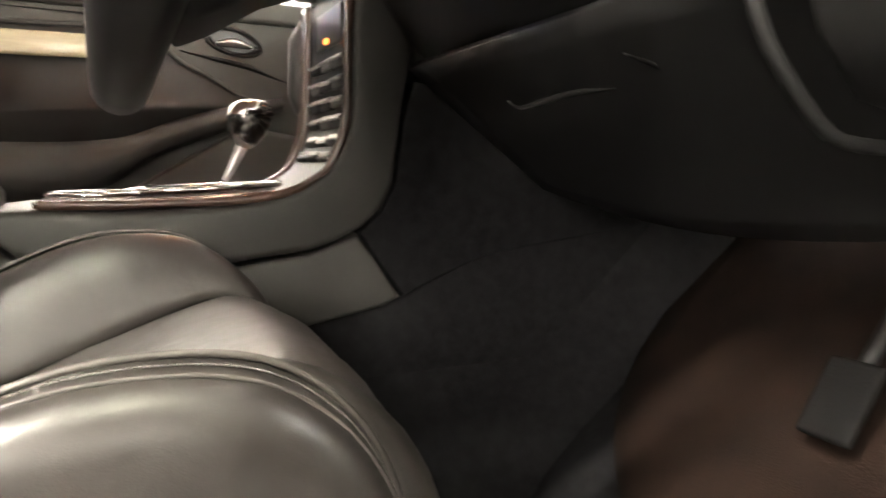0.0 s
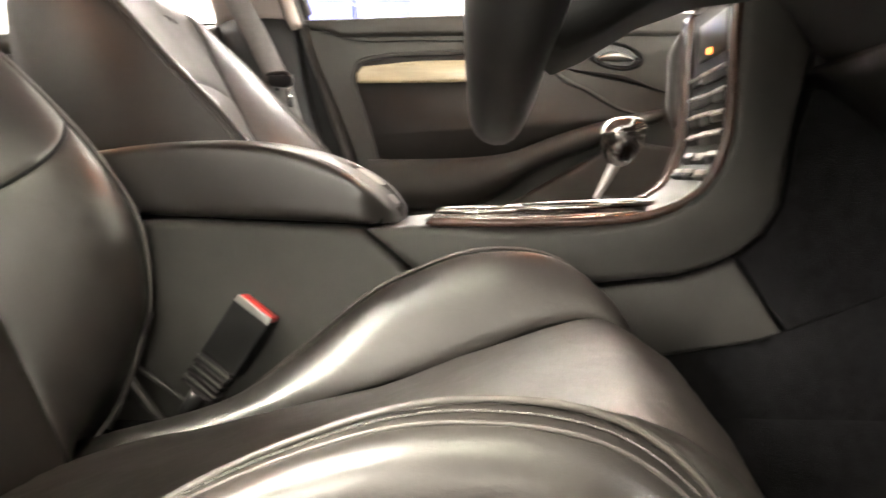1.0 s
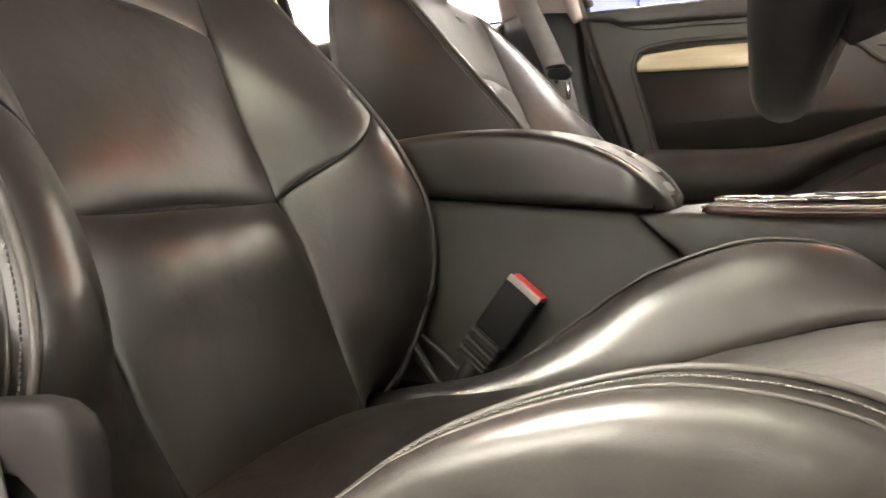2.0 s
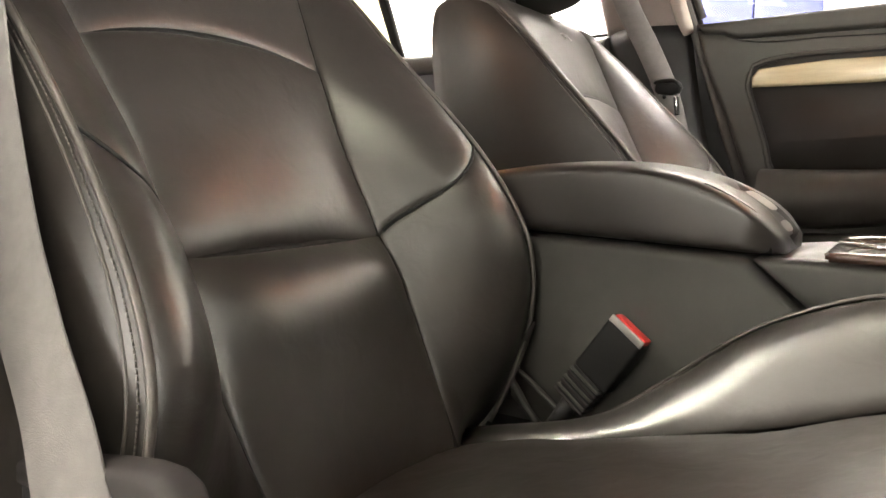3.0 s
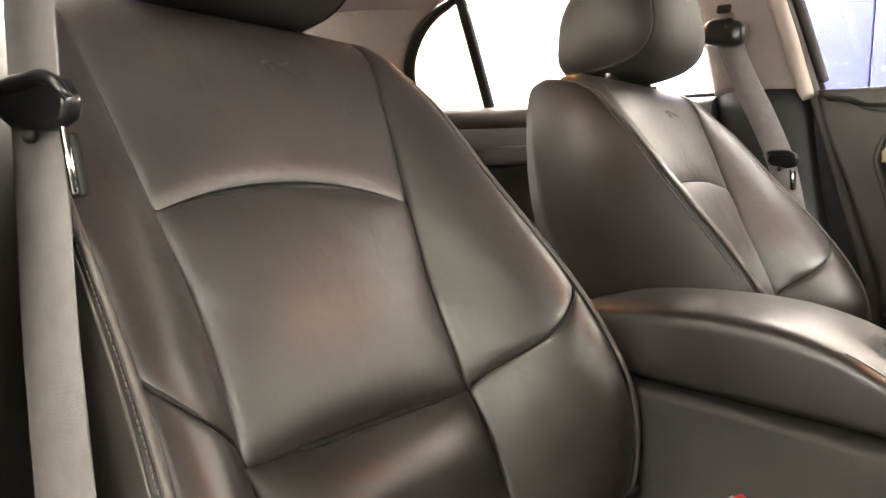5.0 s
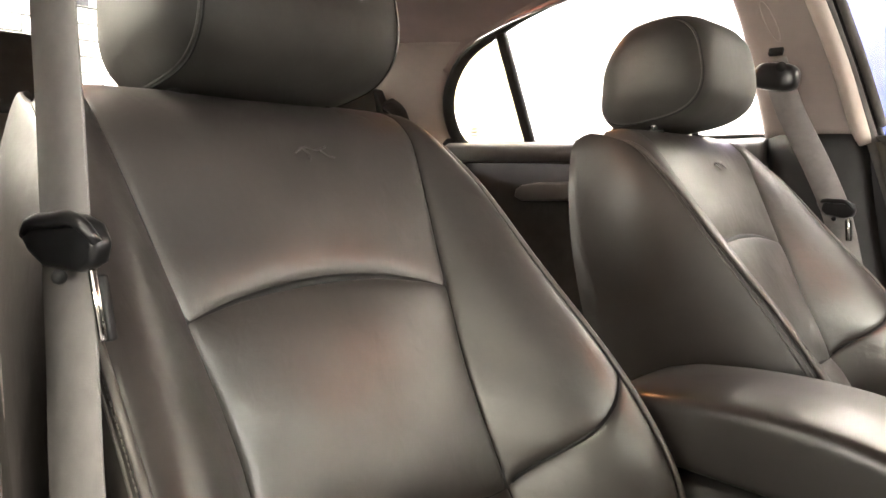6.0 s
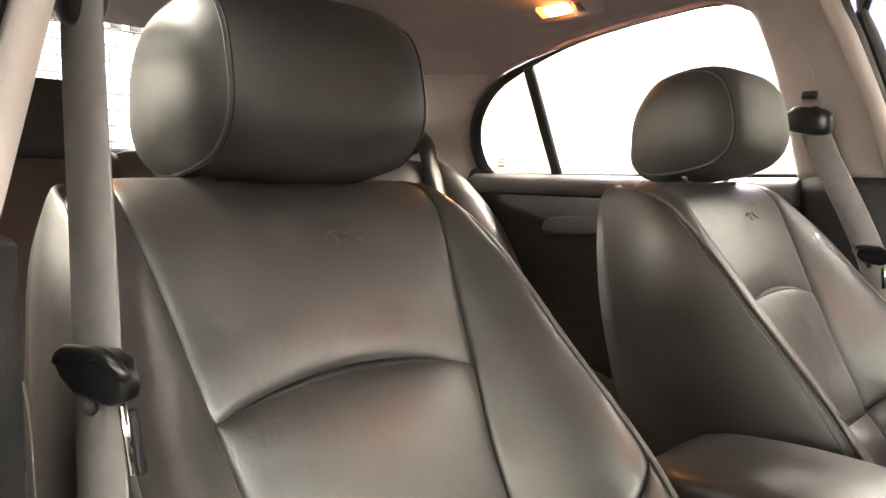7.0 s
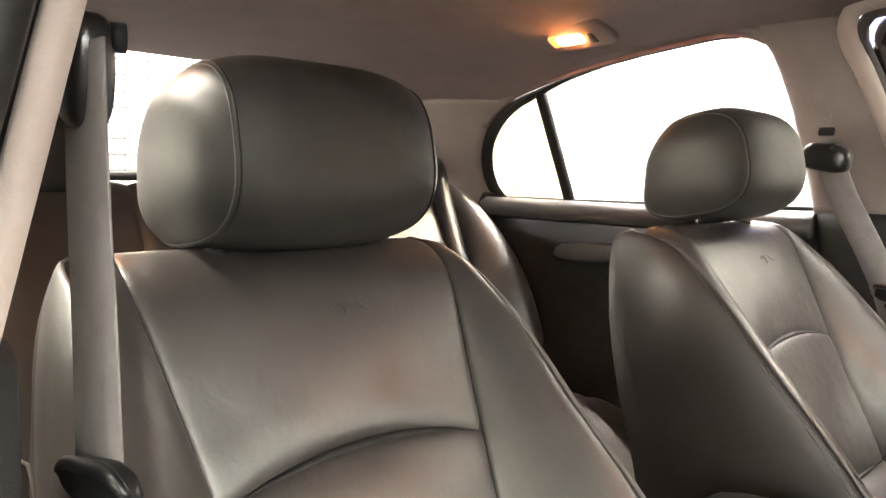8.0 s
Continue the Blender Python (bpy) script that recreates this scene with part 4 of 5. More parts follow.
driver_seat = front_seat()
passenger_seat = copy_thing(driver_seat, pose(0.40 + 0.068, YC + 0.752, 0.285))
passenger_seat["label"] = "black leather front passenger seat beside the far door"
for ob in passenger_seat.children:
    if ob.name.startswith("headrest"):
        ob.location.z += 0.010
for ob in passenger_seat.children_recursive:
    if ob.name.startswith("emblem"):
        ob.location.x -= 0.0013
cord = tube([(-0.136, -0.602, 0.867), (-0.136, -0.597, 0.869), (-0.136, -0.593, 0.866), (-0.136, -0.591, 0.857), (-0.136, -0.589, 0.843), (-0.136, -0.587, 0.811), (-0.136, -0.586, 0.779), (-0.136, -0.584, 0.74)], 0.0014, 6, smooth_n=24)
part("edge_cord", cord, CREAM_TRIM, near_pillar, "thin pale edge cord")

cover = prism([(0.150, 0.574), (0.190, 0.584), (0.236, 0.593), (0.266, 0.598), (0.283, 0.598), (0.295, 0.593), (0.302, 0.583), (0.305, 0.568), (0.306, 0.553), (0.309, 0.48), (0.285, 0.48), (0.284, 0.535), (0.276, 0.552), (0.262, 0.560), (0.150, 0.560)], "y", -0.640, -0.618, 0.007, 4)
recliner = part("recliner_cover", cover, COVER_GREY, driver_seat, "grey plastic recliner cover", angle=50)
part("cover_recess", box((0.14, 0.012, 0.085), (0.215, -0.628, 0.520), 0.004, 2), DOOR_CLOTH, recliner, "dark recess behind the lever")
part("recline_lever", box((0.085, 0.012, 0.020), (0.232, -0.640, 0.541), 0.006, 4, turn=(0, 14, 0)), PLASTIC, recliner, "grey recline lever")
hinge = sheet(lambda s, t: (0.222 - 0.030 * t - 0.012 * s * math.sin(math.pi * t), -0.127 - 0.004 * s, 0.574 - 0.085 * t - 0.006 * s), 6, 16, (1, 0.6, 0.2), thick=0.004, even=True)
part("hinge_cover", hinge, COVER_GREY, driver_seat, "grey plastic cover at the bolster's foot")


# ---------------------------------------------------------------- centre console
console = root("centre_console", (0.4, 0.0, 0.30), "charcoal centre console with veneer and chrome details", "console")
part("rear_box", prism([(0.02, 0.36), (0.02, 0.672), (0.20, 0.678), (0.405, 0.668), (0.463, 0.617), (0.50, 0.57), (0.52, 0.36)], "y", -0.103, 0.103, 0.010, 4), PLASTIC, console, "charcoal storage box side")
part("front_trim", prism([(0.410, 0.667), (0.456, 0.672), (0.556, 0.667), (0.64, 0.671), (0.68, 0.676), (0.715, 0.688), (0.740, 0.705), (0.757, 0.728), (0.767, 0.757), (0.769, 0.80), (0.770, 0.841), (0.776, 0.91),
                          (0.86, 0.91), (0.835, 0.82), (0.824, 0.755), (0.815, 0.690), (0.800, 0.662), (0.779, 0.644), (0.750, 0.630), (0.721, 0.621), (0.646, 0.613), (0.55, 0.611), (0.469, 0.617)], "y", -0.106, 0.106, 0.010, 4), PLASTIC, console, "charcoal trim sweeping up to the dashboard")
part("lower_panel", prism([(0.472, 0.612), (0.55, 0.607), (0.646, 0.609), (0.721, 0.617), (0.768, 0.634), (0.774, 0.637), (0.822, 0.565), (0.80, 0.555), (0.713, 0.540), (0.60, 0.533), (0.52, 0.535), (0.505, 0.57)], "y", -0.103, 0.103, 0.006, 3), PLASTIC, console)
# charcoal panel drawn in carpet colour to carry the footwell's shade
part("footwell_panel", prism([(0.776, 0.638), (0.800, 0.660), (0.818, 0.690), (0.827, 0.755), (0.84, 0.80), (1.20, 0.76), (1.20, 0.64), (1.01, 0.616), (0.93, 0.606), (0.885, 0.590), (0.825, 0.566)], "y", -0.103, 0.103, 0.003, 2), CARPET, console, "footwell side panel darkened for shade")

part("tunnel_side", prism([(0.52, 0.540), (0.60, 0.536), (0.713, 0.543), (0.80, 0.558), (0.885, 0.594), (0.93, 0.610), (1.01, 0.620), (1.20, 0.645), (1.20, 0.30), (0.52, 0.30)], "y", -0.098, 0.098, 0.004, 2), CARPET, console, "charcoal carpet on the tunnel side")

# veneer plate with chrome-edged gear gate
part("veneer_plate", sheet(lambda s, t: (0.470 + 0.22 * t, -0.088 + 0.176 * s, 0.6765 + 0.007 * t * t), 8, 10, (0, 0, 1), thick=0.006, even=True), WOOD, console, "glossy brown veneer plate")
SWEEP = [(0.475, 0.6745), (0.54, 0.6735), (0.60, 0.674), (0.655, 0.676), (0.697, 0.682), (0.722, 0.692), (0.742, 0.706), (0.754, 0.727), (0.763, 0.756), (0.766, 0.80), (0.767, 0.841), (0.772, 0.905)]
LEAN = [(0, 0, 1), (0, 0, 1), (0, 0, 1), (-0.05, 0, 1), (-0.25, 0, 1), (-0.45, 0, 0.9), (-0.65, 0, 0.75), (-0.85, 0, 0.5), (-1, 0, 0.15), (-1, 0, 0.02), (-1, 0, 0.0), (-1, 0, 0.05)]
for y, w in ((0.084, 0.040), (-0.098, 0.011)):
    part("veneer_strip", ribbon([(x, y, z) for x, z in SWEEP], LEAN, w, 0.008, 60), WOOD, console, "brown veneer strip sweeping up the centre stack")


def oval(cx, cy, cz, a, b, r, tip=0.0):
    return tube([(cx + a * math.cos(k * math.pi / 24), cy + b * math.sin(k * math.pi / 24), cz + tip * math.cos(k * math.pi / 24)) for k in range(48)], r, 8, True)


part("gate_ring", oval(0.632, 0.012, 0.686, 0.085, 0.052, 0.0032, 0.003), CHROME, console, "chrome ring round the gear gate")
part("gate_plate", sheet(lambda s, t: (0.632 + 0.083 * t * math.cos(2 * math.pi * s), 0.012 + 0.050 * t * math.sin(2 * math.pi * s), 0.6850), 40, 4, (0, 0, 1), even=True), SATIN, console, "silver gear gate plate")
part("tray_ring", oval(0.520, 0.0, 0.6815, 0.045, 0.055, 0.0025), CHROME, console, "chrome ring")
part("edge_strip", tube([(0.47, -0.094, 0.6765), (0.56, -0.094, 0.674), (0.66, -0.094, 0.681)], 0.0013, 8, smooth_n=16), CHROME, console, "thin chrome edge")
gate = bmesh.new()
for (x, y, l, w) in ((0.61, 0.02, 0.08, 0.010), (0.63, 0.035, 0.06, 0.010)):
    box((l, w, 0.004), (x, y, 0.6865), 0.001, 1, bm=gate)
part("gate_slot", gate, PLASTIC_DARK, console)

# controls on the centre stack
part("stack_face", sheet(lambda s, t: (0.7665 + 0.004 * t, -0.088 + 0.150 * s, 0.735 + 0.165 * t), 6, 8, (-1, 0, 0), thick=0.004, even=True), PLASTIC_DARK, console, "dark centre stack face")
for row, (x, z, tip) in enumerate(((0.748, 0.716, 45), (0.759, 0.734, 28), (0.763, 0.757, 12), (0.764, 0.778, 6), (0.765, 0.799, 4), (0.766, 0.822, 3))):
    for col in range(3):
        y = -0.066 + 0.045 * col
        tall = 0.013 if (row * 2 + col) % 3 else 0.010
        key = part("button", box((0.007, 0.041, tall), (x + 0.001, y, z), 0.002, 2, turn=(0, -tip, 0)), PLASTIC_DARK if (row + col) % 3 else PLASTIC, console)
        part("button_edge", box((0.009, 0.038, 0.0032), (x - 0.0005, y, z + 0.42 * tall), 0.001, 2, turn=(0, -tip - 25, 0)), SATIN, key, "satin silver upper edge")
part("display", box((0.004, 0.10, 0.040), (0.7675, -0.03, 0.862), 0.002, 2), GLOSS_BLACK, console, "dark glossy display")
part("indicator", box((0.004, 0.013, 0.006), (0.7655, -0.023, 0.849), 0.001, 1), AMBER, console, "lit amber indicator")
console.location += Vector((0.025, 0, -0.011))

# gear lever
lever = root("gear_lever", (0.678, -0.003, 0.684), "chrome and black gear lever in its gate", "gear lever")
part("stalk", tube([(0.676, -0.003, 0.682), (0.688, -0.0045, 0.704), (0.702, -0.006, 0.734)], lambda v: 0.0034 + 0.0044 * v, 12, smooth_n=10), SATIN, lever, "silver stalk")


def egg(s, t):
    a, b = 2 * math.pi * s, math.pi * t
    r = math.sin(b) ** 0.75
    z = math.cos(b)
    w = 0.0222 * r * (1 + 0.30 * z)
    return (0.704 + w * math.cos(a) * 1.05 + 0.010 * z * 0.4, -0.006 + w * math.sin(a), 0.744 + 0.027 * z)


part("knob", sheet(egg, 32, 20, (0, 0, 0.01), even=True), DARK_CHROME, lever, "smoked chrome knob")
part("knob_cap", sheet(lambda s, t: tuple(np.array(egg(s, 0.02 + 0.36 * t)) + (np.array(egg(s, 0.02 + 0.36 * t)) - np.array((0.704, -0.006, 0.744))) * 0.05), 32, 8, (0, 0, 1), even=True), CHROME, lever, "chrome cap")

# armrest lid
ARM = root("console_armrest", (0.28, 0.0, 0.672), "padded charcoal leather armrest lid on the console", "armrest")


def smooth_step(v):
    v = min(1.0, max(0.0, v))
    return v * v * (3 - 2 * v)


def lid(s, t, hollow=False):
    x = 0.085 + 0.356 * t
    top = table([(0.0, 0.738), (0.10, 0.748), (0.35, 0.757), (0.58, 0.756), (0.74, 0.745), (0.86, 0.727), (0.95, 0.705), (1.0, 0.684)])(t)
    low = 0.681 - 0.016 * t
    a = 2 * math.pi * s
    e = 2 / 8.5
    ca = math.copysign(abs(math.cos(a)) ** (1 / e), math.cos(a))
    sa = math.copysign(math.sqrt(max(0.0, 1 - ca * ca)), math.sin(a))
    w = 0.096 * (1 - 0.10 * t) * (1 if t < 0.9 else math.sqrt(max(0.0, 1 - ((t - 0.9) / 0.1) ** 2 * 0.55)))
    y = w * math.copysign(abs(ca) ** e, ca)
    z = 0.5 * (top + low) + 0.5 * (top - low) * math.copysign(abs(sa) ** e, sa)
    if sa > 0:
        z -= 0.004 * (y / w) ** 2
    if hollow and sa > 0:
        k = smooth_step((0.031 - abs(y)) / 0.005) * smooth_step((t - 0.81) / 0.05)
        z -= 0.010 * k
        x -= 0.005 * k
    return (x, y, z)


lid_mesh = sheet(lambda s, t: lid(s, t, True), 200, 60, (0, 0, 0.01), even=True)
bmesh.ops.remove_doubles(lid_mesh, verts=lid_mesh.verts, dist=1e-5)
bmesh.ops.holes_fill(lid_mesh, edges=[e for e in lid_mesh.edges if e.is_boundary])
bmesh.ops.recalc_face_normals(lid_mesh, faces=lid_mesh.faces)
part("lid", lid_mesh, LID_LEATHER, ARM)
part("lid_base", box((0.34, 0.150, 0.010), (0.262, 0.0, 0.6765), 0.004, 2, turn=(0, 2.2, 0)), PLASTIC_DARK, ARM, "black base of the lid")
for side in (-1, 1):
    for off in (0.1625, 0.1665):
        part("lid_seam", tube([np.array(lid(0.25 + side * off, 0.79 + 0.14 * i / 20)) + np.array((0, 0, 0.0002)) for i in range(21)], 0.0004, 6), PIPING, ARM, "stitched seam")


def on_lid(lo, hi, near, far, lift):
    """A rounded patch lying on the lid, raised a little."""
    def at(s, v):
        a, r = 2 * math.pi * s, v
        ca, sa = math.cos(a), math.sin(a)
        u = 0.5 * (lo + hi) + 0.5 * (hi - lo) * r * math.copysign(abs(ca) ** 0.6, ca)
        w = 0.5 * (near + far) + 0.5 * (far - near) * r * math.copysign(abs(sa) ** 0.6, sa)
        top = np.array(lid(0.25, w))
        return top + np.array((0.3 * lift * (1.2 - 0.4 * r), (u - 0.25) * 0.55, lift * (1.2 - 0.4 * r)))
    return sheet(at, 36, 8, (0.3, 0, 1), even=True)


part("latch_surround", on_lid(0.196, 0.304, 0.835, 0.995, -0.0060), GLOSS_BLACK, ARM, "dark latch recess")
part("latch_button", on_lid(0.205, 0.295, 0.865, 0.945, 0.0000), SATIN, ARM, "silver latch button")
part("latch_tab", on_lid(0.210, 0.290, 0.968, 0.992, -0.0030), SATIN, ARM, "silver latch tab")
ARM.location += Vector((0.016, 0, -0.007))

# ---------------------------------------------------------------- seat belts
buckle_axis = Vector((0.066, 0.004, 0.095)).normalized()
red_axis = Vector((0.036, -0.008, -0.025)).normalized()
red_axis = (red_axis - buckle_axis * red_axis.dot(buckle_axis)).normalized()
buckle_frame = Matrix((red_axis, buckle_axis.cross(red_axis), buckle_axis)).transposed().to_4x4()
BUCKLE_TOP = Vector((0.3285, -0.124, 0.5785))


def placed(bm, at):
    bmesh.ops.transform(bm, matrix=Matrix.Translation(at) @ buckle_frame, verts=bm.verts)
    return bm


buckle = root("belt_buckle", (0.26, -0.10, 0.48), "black belt buckle with a red release button beside the driver's seat", "seat belt")
part("buckle_body", placed(box((0.046, 0.022, 0.066), (0, 0, -0.035), 0.004, 3), BUCKLE_TOP), PLASTIC_DARK, buckle)
part("release_button", placed(box((0.042, 0.015, 0.008), (0, 0.001, 0.0), 0.002, 2), BUCKLE_TOP), RED, buckle, "red release button")
part("buckle_rim", placed(box((0.044, 0.003, 0.008), (0, -0.0095, -0.001), 0.001, 2), BUCKLE_TOP), SATIN, buckle)
part("buckle_sleeve", placed(box((0.040, 0.017, 0.040), (-0.003, 0, -0.087), 0.004, 2), BUCKLE_TOP), PLASTIC_DARK, buckle, "black sleeve with grey ribs")
for i in range(6):
    part("rib", placed(box((0.042, 0.021, 0.0030), (-0.003, 0, -0.073 - 0.0062 * i), 0.001, 1), BUCKLE_TOP), COVER_GREY if i % 2 else PLASTIC, buckle)
part("buckle_stalk", tube([tuple(BUCKLE_TOP + buckle_frame.to_3x3() @ Vector((-0.003, 0, -0.105))), (0.225, -0.125, 0.42), (0.215, -0.13, 0.34)], 0.010, 8, smooth_n=8), PLASTIC_DARK, buckle)
part("seat_hinge_cover", sheet(lambda s, t: (0.150 + 0.11 * s, -0.118 - 0.012 * t, 0.530 - 0.10 * s + 0.05 * t - 0.06 * s * t), 8, 8, (0, 1, 1), thick=0.008, even=True), PLASTIC, buckle, "grey plastic hinge cover")
part("edge_trim", tube([(0.185, -0.115, 0.520), (0.22, -0.115, 0.497), (0.262, -0.115, 0.462)], 0.003, 6, smooth_n=8), PLASTIC, buckle)


def front_belt(name_label, pts, normals, d_ring, d_size, tongue_at, tongue_turn, width=0.047):
    b = root("seat_belt", pts[-1], name_label, "seat belt", "front seat belts")
    part("webbing", ribbon(pts, normals, width, 0.0016, 60), WEBBING, b, "grey woven webbing")
    dome = bmesh.new()
    bmesh.ops.create_uvsphere(dome, u_segments=24, v_segments=16, radius=1.0)
    for v in dome.verts:
        c = v.co.copy()
        v.co = Vector([math.copysign(abs(c[k]) ** 0.62, c[k]) * d_size[k] * 0.52 for k in range(3)])
        v.co.x *= 1.0 - 0.10 * c.z
    bmesh.ops.transform(dome, matrix=pose(*d_ring, 0, 8, 0), verts=dome.verts)
    part("belt_guide", dome, GLOSS_BLACK, b, "black upper belt guide")
    part("guide_bolt", tube([(d_ring[0] + 0.012, d_ring[1] * (1 - 0.018), d_ring[2] + d_size[2] * 0.30), (d_ring[0] + 0.014, d_ring[1] * (1 - 0.032), d_ring[2] + d_size[2] * 0.30)], 0.009, 14), PLASTIC_DARK, b)
    turn = pose(*tongue_at, *tongue_turn) @ Matrix.Scale(1.10, 4)

    def moved(bm):
        bmesh.ops.transform(bm, matrix=turn, verts=bm.verts)
        return bm
    # a flat boat-shaped body, thicker along its upper rim, with a slot for the webbing
    body = prism([(-0.034, -0.003), (-0.022, 0.007), (-0.004, 0.0105), (0.014, 0.0135), (0.027, 0.0105), (0.0335, 0.001), (0.031, -0.009), (0.019, -0.0155), (-0.012, -0.0170), (-0.026, -0.011)], "y", -0.006, 0.006, 0.004, 3)
    tongue = part("tongue", moved(body), GLOSS_BLACK, b, "black plastic tongue")
    part("tongue_rim", moved(tube([(-0.031, -0.004, -0.002), (-0.020, -0.006, 0.0055), (0.0, -0.006, 0.0090), (0.014, -0.006, 0.0115), (0.026, -0.006, 0.0085), (0.032, -0.003, 0.001)], lambda v: 0.0026 + 0.0018 * math.sin(math.pi * v), 8, smooth_n=16)), GLOSS_BLACK, tongue)
    part("tongue_blade", moved(box((0.0035, 0.004, 0.036), (0.031, -0.002, -0.030), 0.001, 1, turn=(0, -16, 0))), CHROME, tongue, "bright steel blade")
    part("blade_sleeve", moved(box((0.009, 0.006, 0.034), (0.0285, 0.003, -0.033), 0.002, 2, turn=(0, -16, 0))), PLASTIC_DARK, tongue)
    stop = bmesh.new()
    bmesh.ops.create_uvsphere(stop, u_segments=12, v_segments=8, radius=0.0040, matrix=turn @ Matrix.Translation((0.004, -0.0055, -0.0195)))
    part("belt_stop", stop, PLASTIC_DARK, b, "small black belt stop button")
    return b


front_belt("grey driver's seat belt hanging beside the leather seat",
           [(0.012, -0.592, 1.165), (0.014, -0.5925, 1.10), (0.018, -0.593, 1.05), (0.025, -0.594, 1.00), (0.033, -0.596, 0.95), (0.044, -0.599, 0.90), (0.058, -0.603, 0.85), (0.075, -0.609, 0.80), (0.096, -0.615, 0.75), (0.122, -0.622, 0.70), (0.160, -0.631, 0.65), (0.206, -0.642, 0.60), (0.24, -0.652, 0.54), (0.27, -0.660, 0.40)],
           [(0.10, -1, 0.0), (0.11, -1, 0.0), (0.12, -1, 0.0), (0.15, -1, 0), (0.18, -0.98, 0), (0.30, -0.94, 0), (0.36, -0.92, 0)],
           (0.002, -0.588, 1.150), (0.036, 0.028, 0.066), (0.052, -0.602, 0.918), (0, 3, 12), 0.053)
front_belt("grey passenger seat belt on the far centre pillar",
           [(0.000, 0.625, 1.170), (0.030, 0.645, 1.08), (0.075, 0.672, 0.98), (0.105, 0.688, 0.905), (0.125, 0.696, 0.83), (0.15, 0.70, 0.70), (0.17, 0.70, 0.45)],
           [(0.10, -0.97, -0.2), (0.10, -0.97, -0.2), (0.10, -0.97, -0.2), (0.12, -0.97, -0.15), (0.15, -0.97, -0.1), (0.2, -0.95, 0), (0.2, -0.95, 0)],
           (0.006, 0.630, 1.143), (0.078, 0.036, 0.048), (0.108, 0.682, 0.912), (0, 10, -20))

# ---------------------------------------------------------------- dashboard and steering wheel
dash = root("dashboard", (0.95, 0.0, 0.70), "charcoal dashboard with a shade-darkened driver side", "dashboard")
DASH = [(0.90, 1.015), (0.845, 1.000), (0.800, 0.965), (0.785, 0.925), (0.795, 0.865), (0.83, 0.815), (0.90, 0.775), (1.05, 0.735), (1.20, 0.73), (1.24, 1.0), (1.05, 1.035)]
part("dash_body", prism([(x + 0.15, z) for x, z in DASH], "y", 0.107, 0.715, 0.02, 4), PLASTIC, dash)
part("stack_cheek", prism([(0.778, 0.79), (0.788, 0.765), (0.95, 0.74), (0.98, 0.92), (0.81, 0.91), (0.780, 0.86)], "y", 0.108, 0.135, 0.012, 4), VINYL, dash, "padded side of the centre stack")
# same profile, near-black: the driver side's shade is put into the plastic
part("driver_dash", prism([(x + 0.03, z) for x, z in DASH], "y", -0.69, -0.107, 0.02, 4), PLASTIC_DARK, dash, "driver-side dashboard in plastic darkened for shade")
part("stack_housing", prism([(0.785, 0.905), (0.80, 0.965), (0.845, 1.00), (0.90, 1.015), (1.05, 1.035), (1.2, 1.0), (1.2, 0.75), (0.865, 0.80), (0.865, 0.905)], "y", -0.106, 0.106, 0.006, 3), PLASTIC, dash)
part("knee_panel", sheet(lambda s, t: (0.855 + 0.17 * t, -0.68 + 0.57 * s, 0.80 - 0.13 * t - 0.03 * math.sin(math.pi * s) * t), 14, 10, (-1, 0, -0.3), thick=0.01, even=True), PLASTIC_DARK, dash, "lower knee panel in plastic darkened for shade")
part("shroud_edge", tube([(0.791, -0.437, 0.739), (0.797, -0.437, 0.735), (0.816, -0.437, 0.739), (0.838, -0.437, 0.745), (0.874, -0.437, 0.750)], lambda v: 0.0006 + 0.0020 * math.sin(math.pi * v), 8, smooth_n=16), PEDAL_RUBBER, dash)
part("panel_edge", tube([(0.866, -0.453, 0.771), (0.904, -0.453, 0.761), (0.934, -0.453, 0.747), (0.967, -0.453, 0.725)], lambda v: 0.0006 + 0.0020 * math.sin(math.pi * v), 8, smooth_n=16), PEDAL_RUBBER, dash)
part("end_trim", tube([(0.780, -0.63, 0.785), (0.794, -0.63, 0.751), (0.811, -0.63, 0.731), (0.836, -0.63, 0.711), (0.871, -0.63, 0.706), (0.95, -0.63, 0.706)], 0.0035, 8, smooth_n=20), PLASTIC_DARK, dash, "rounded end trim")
part("end_cap", prism([(0.795, 0.85), (0.799, 0.78), (0.812, 0.748), (0.836, 0.724), (0.871, 0.717), (0.98, 0.717), (0.98, 0.98), (0.86, 0.98)], "y", -0.69, -0.636, 0.008, 3), PLASTIC_DARK, dash, "dashboard end cap in plastic darkened for shade")

wheel_root = root("steering_wheel", (0.66, YC, 0.85), "black leather steering wheel with spokes", "steering wheel")
W_UP = Vector((0.21, 0, 0.978))
W_N = Vector((-0.978, 0, 0.21))
W_C = Vector((0.568, YC, 0.740)) + W_UP * 0.190


def on_wheel(a, r, n=0.0):
    return W_C + (W_UP * math.sin(a) + Vector((0, 1, 0)) * math.cos(a)) * r + W_N * n


def grip(v):
    """The rim is thinnest at the bottom and swells where the lower spokes join."""
    d = abs((v - 0.75 + 0.5) % 1.0 - 0.5) * 2 * math.pi
    return 0.0165 + 0.0105 * math.exp(-((d - 0.95) / 0.48) ** 2)


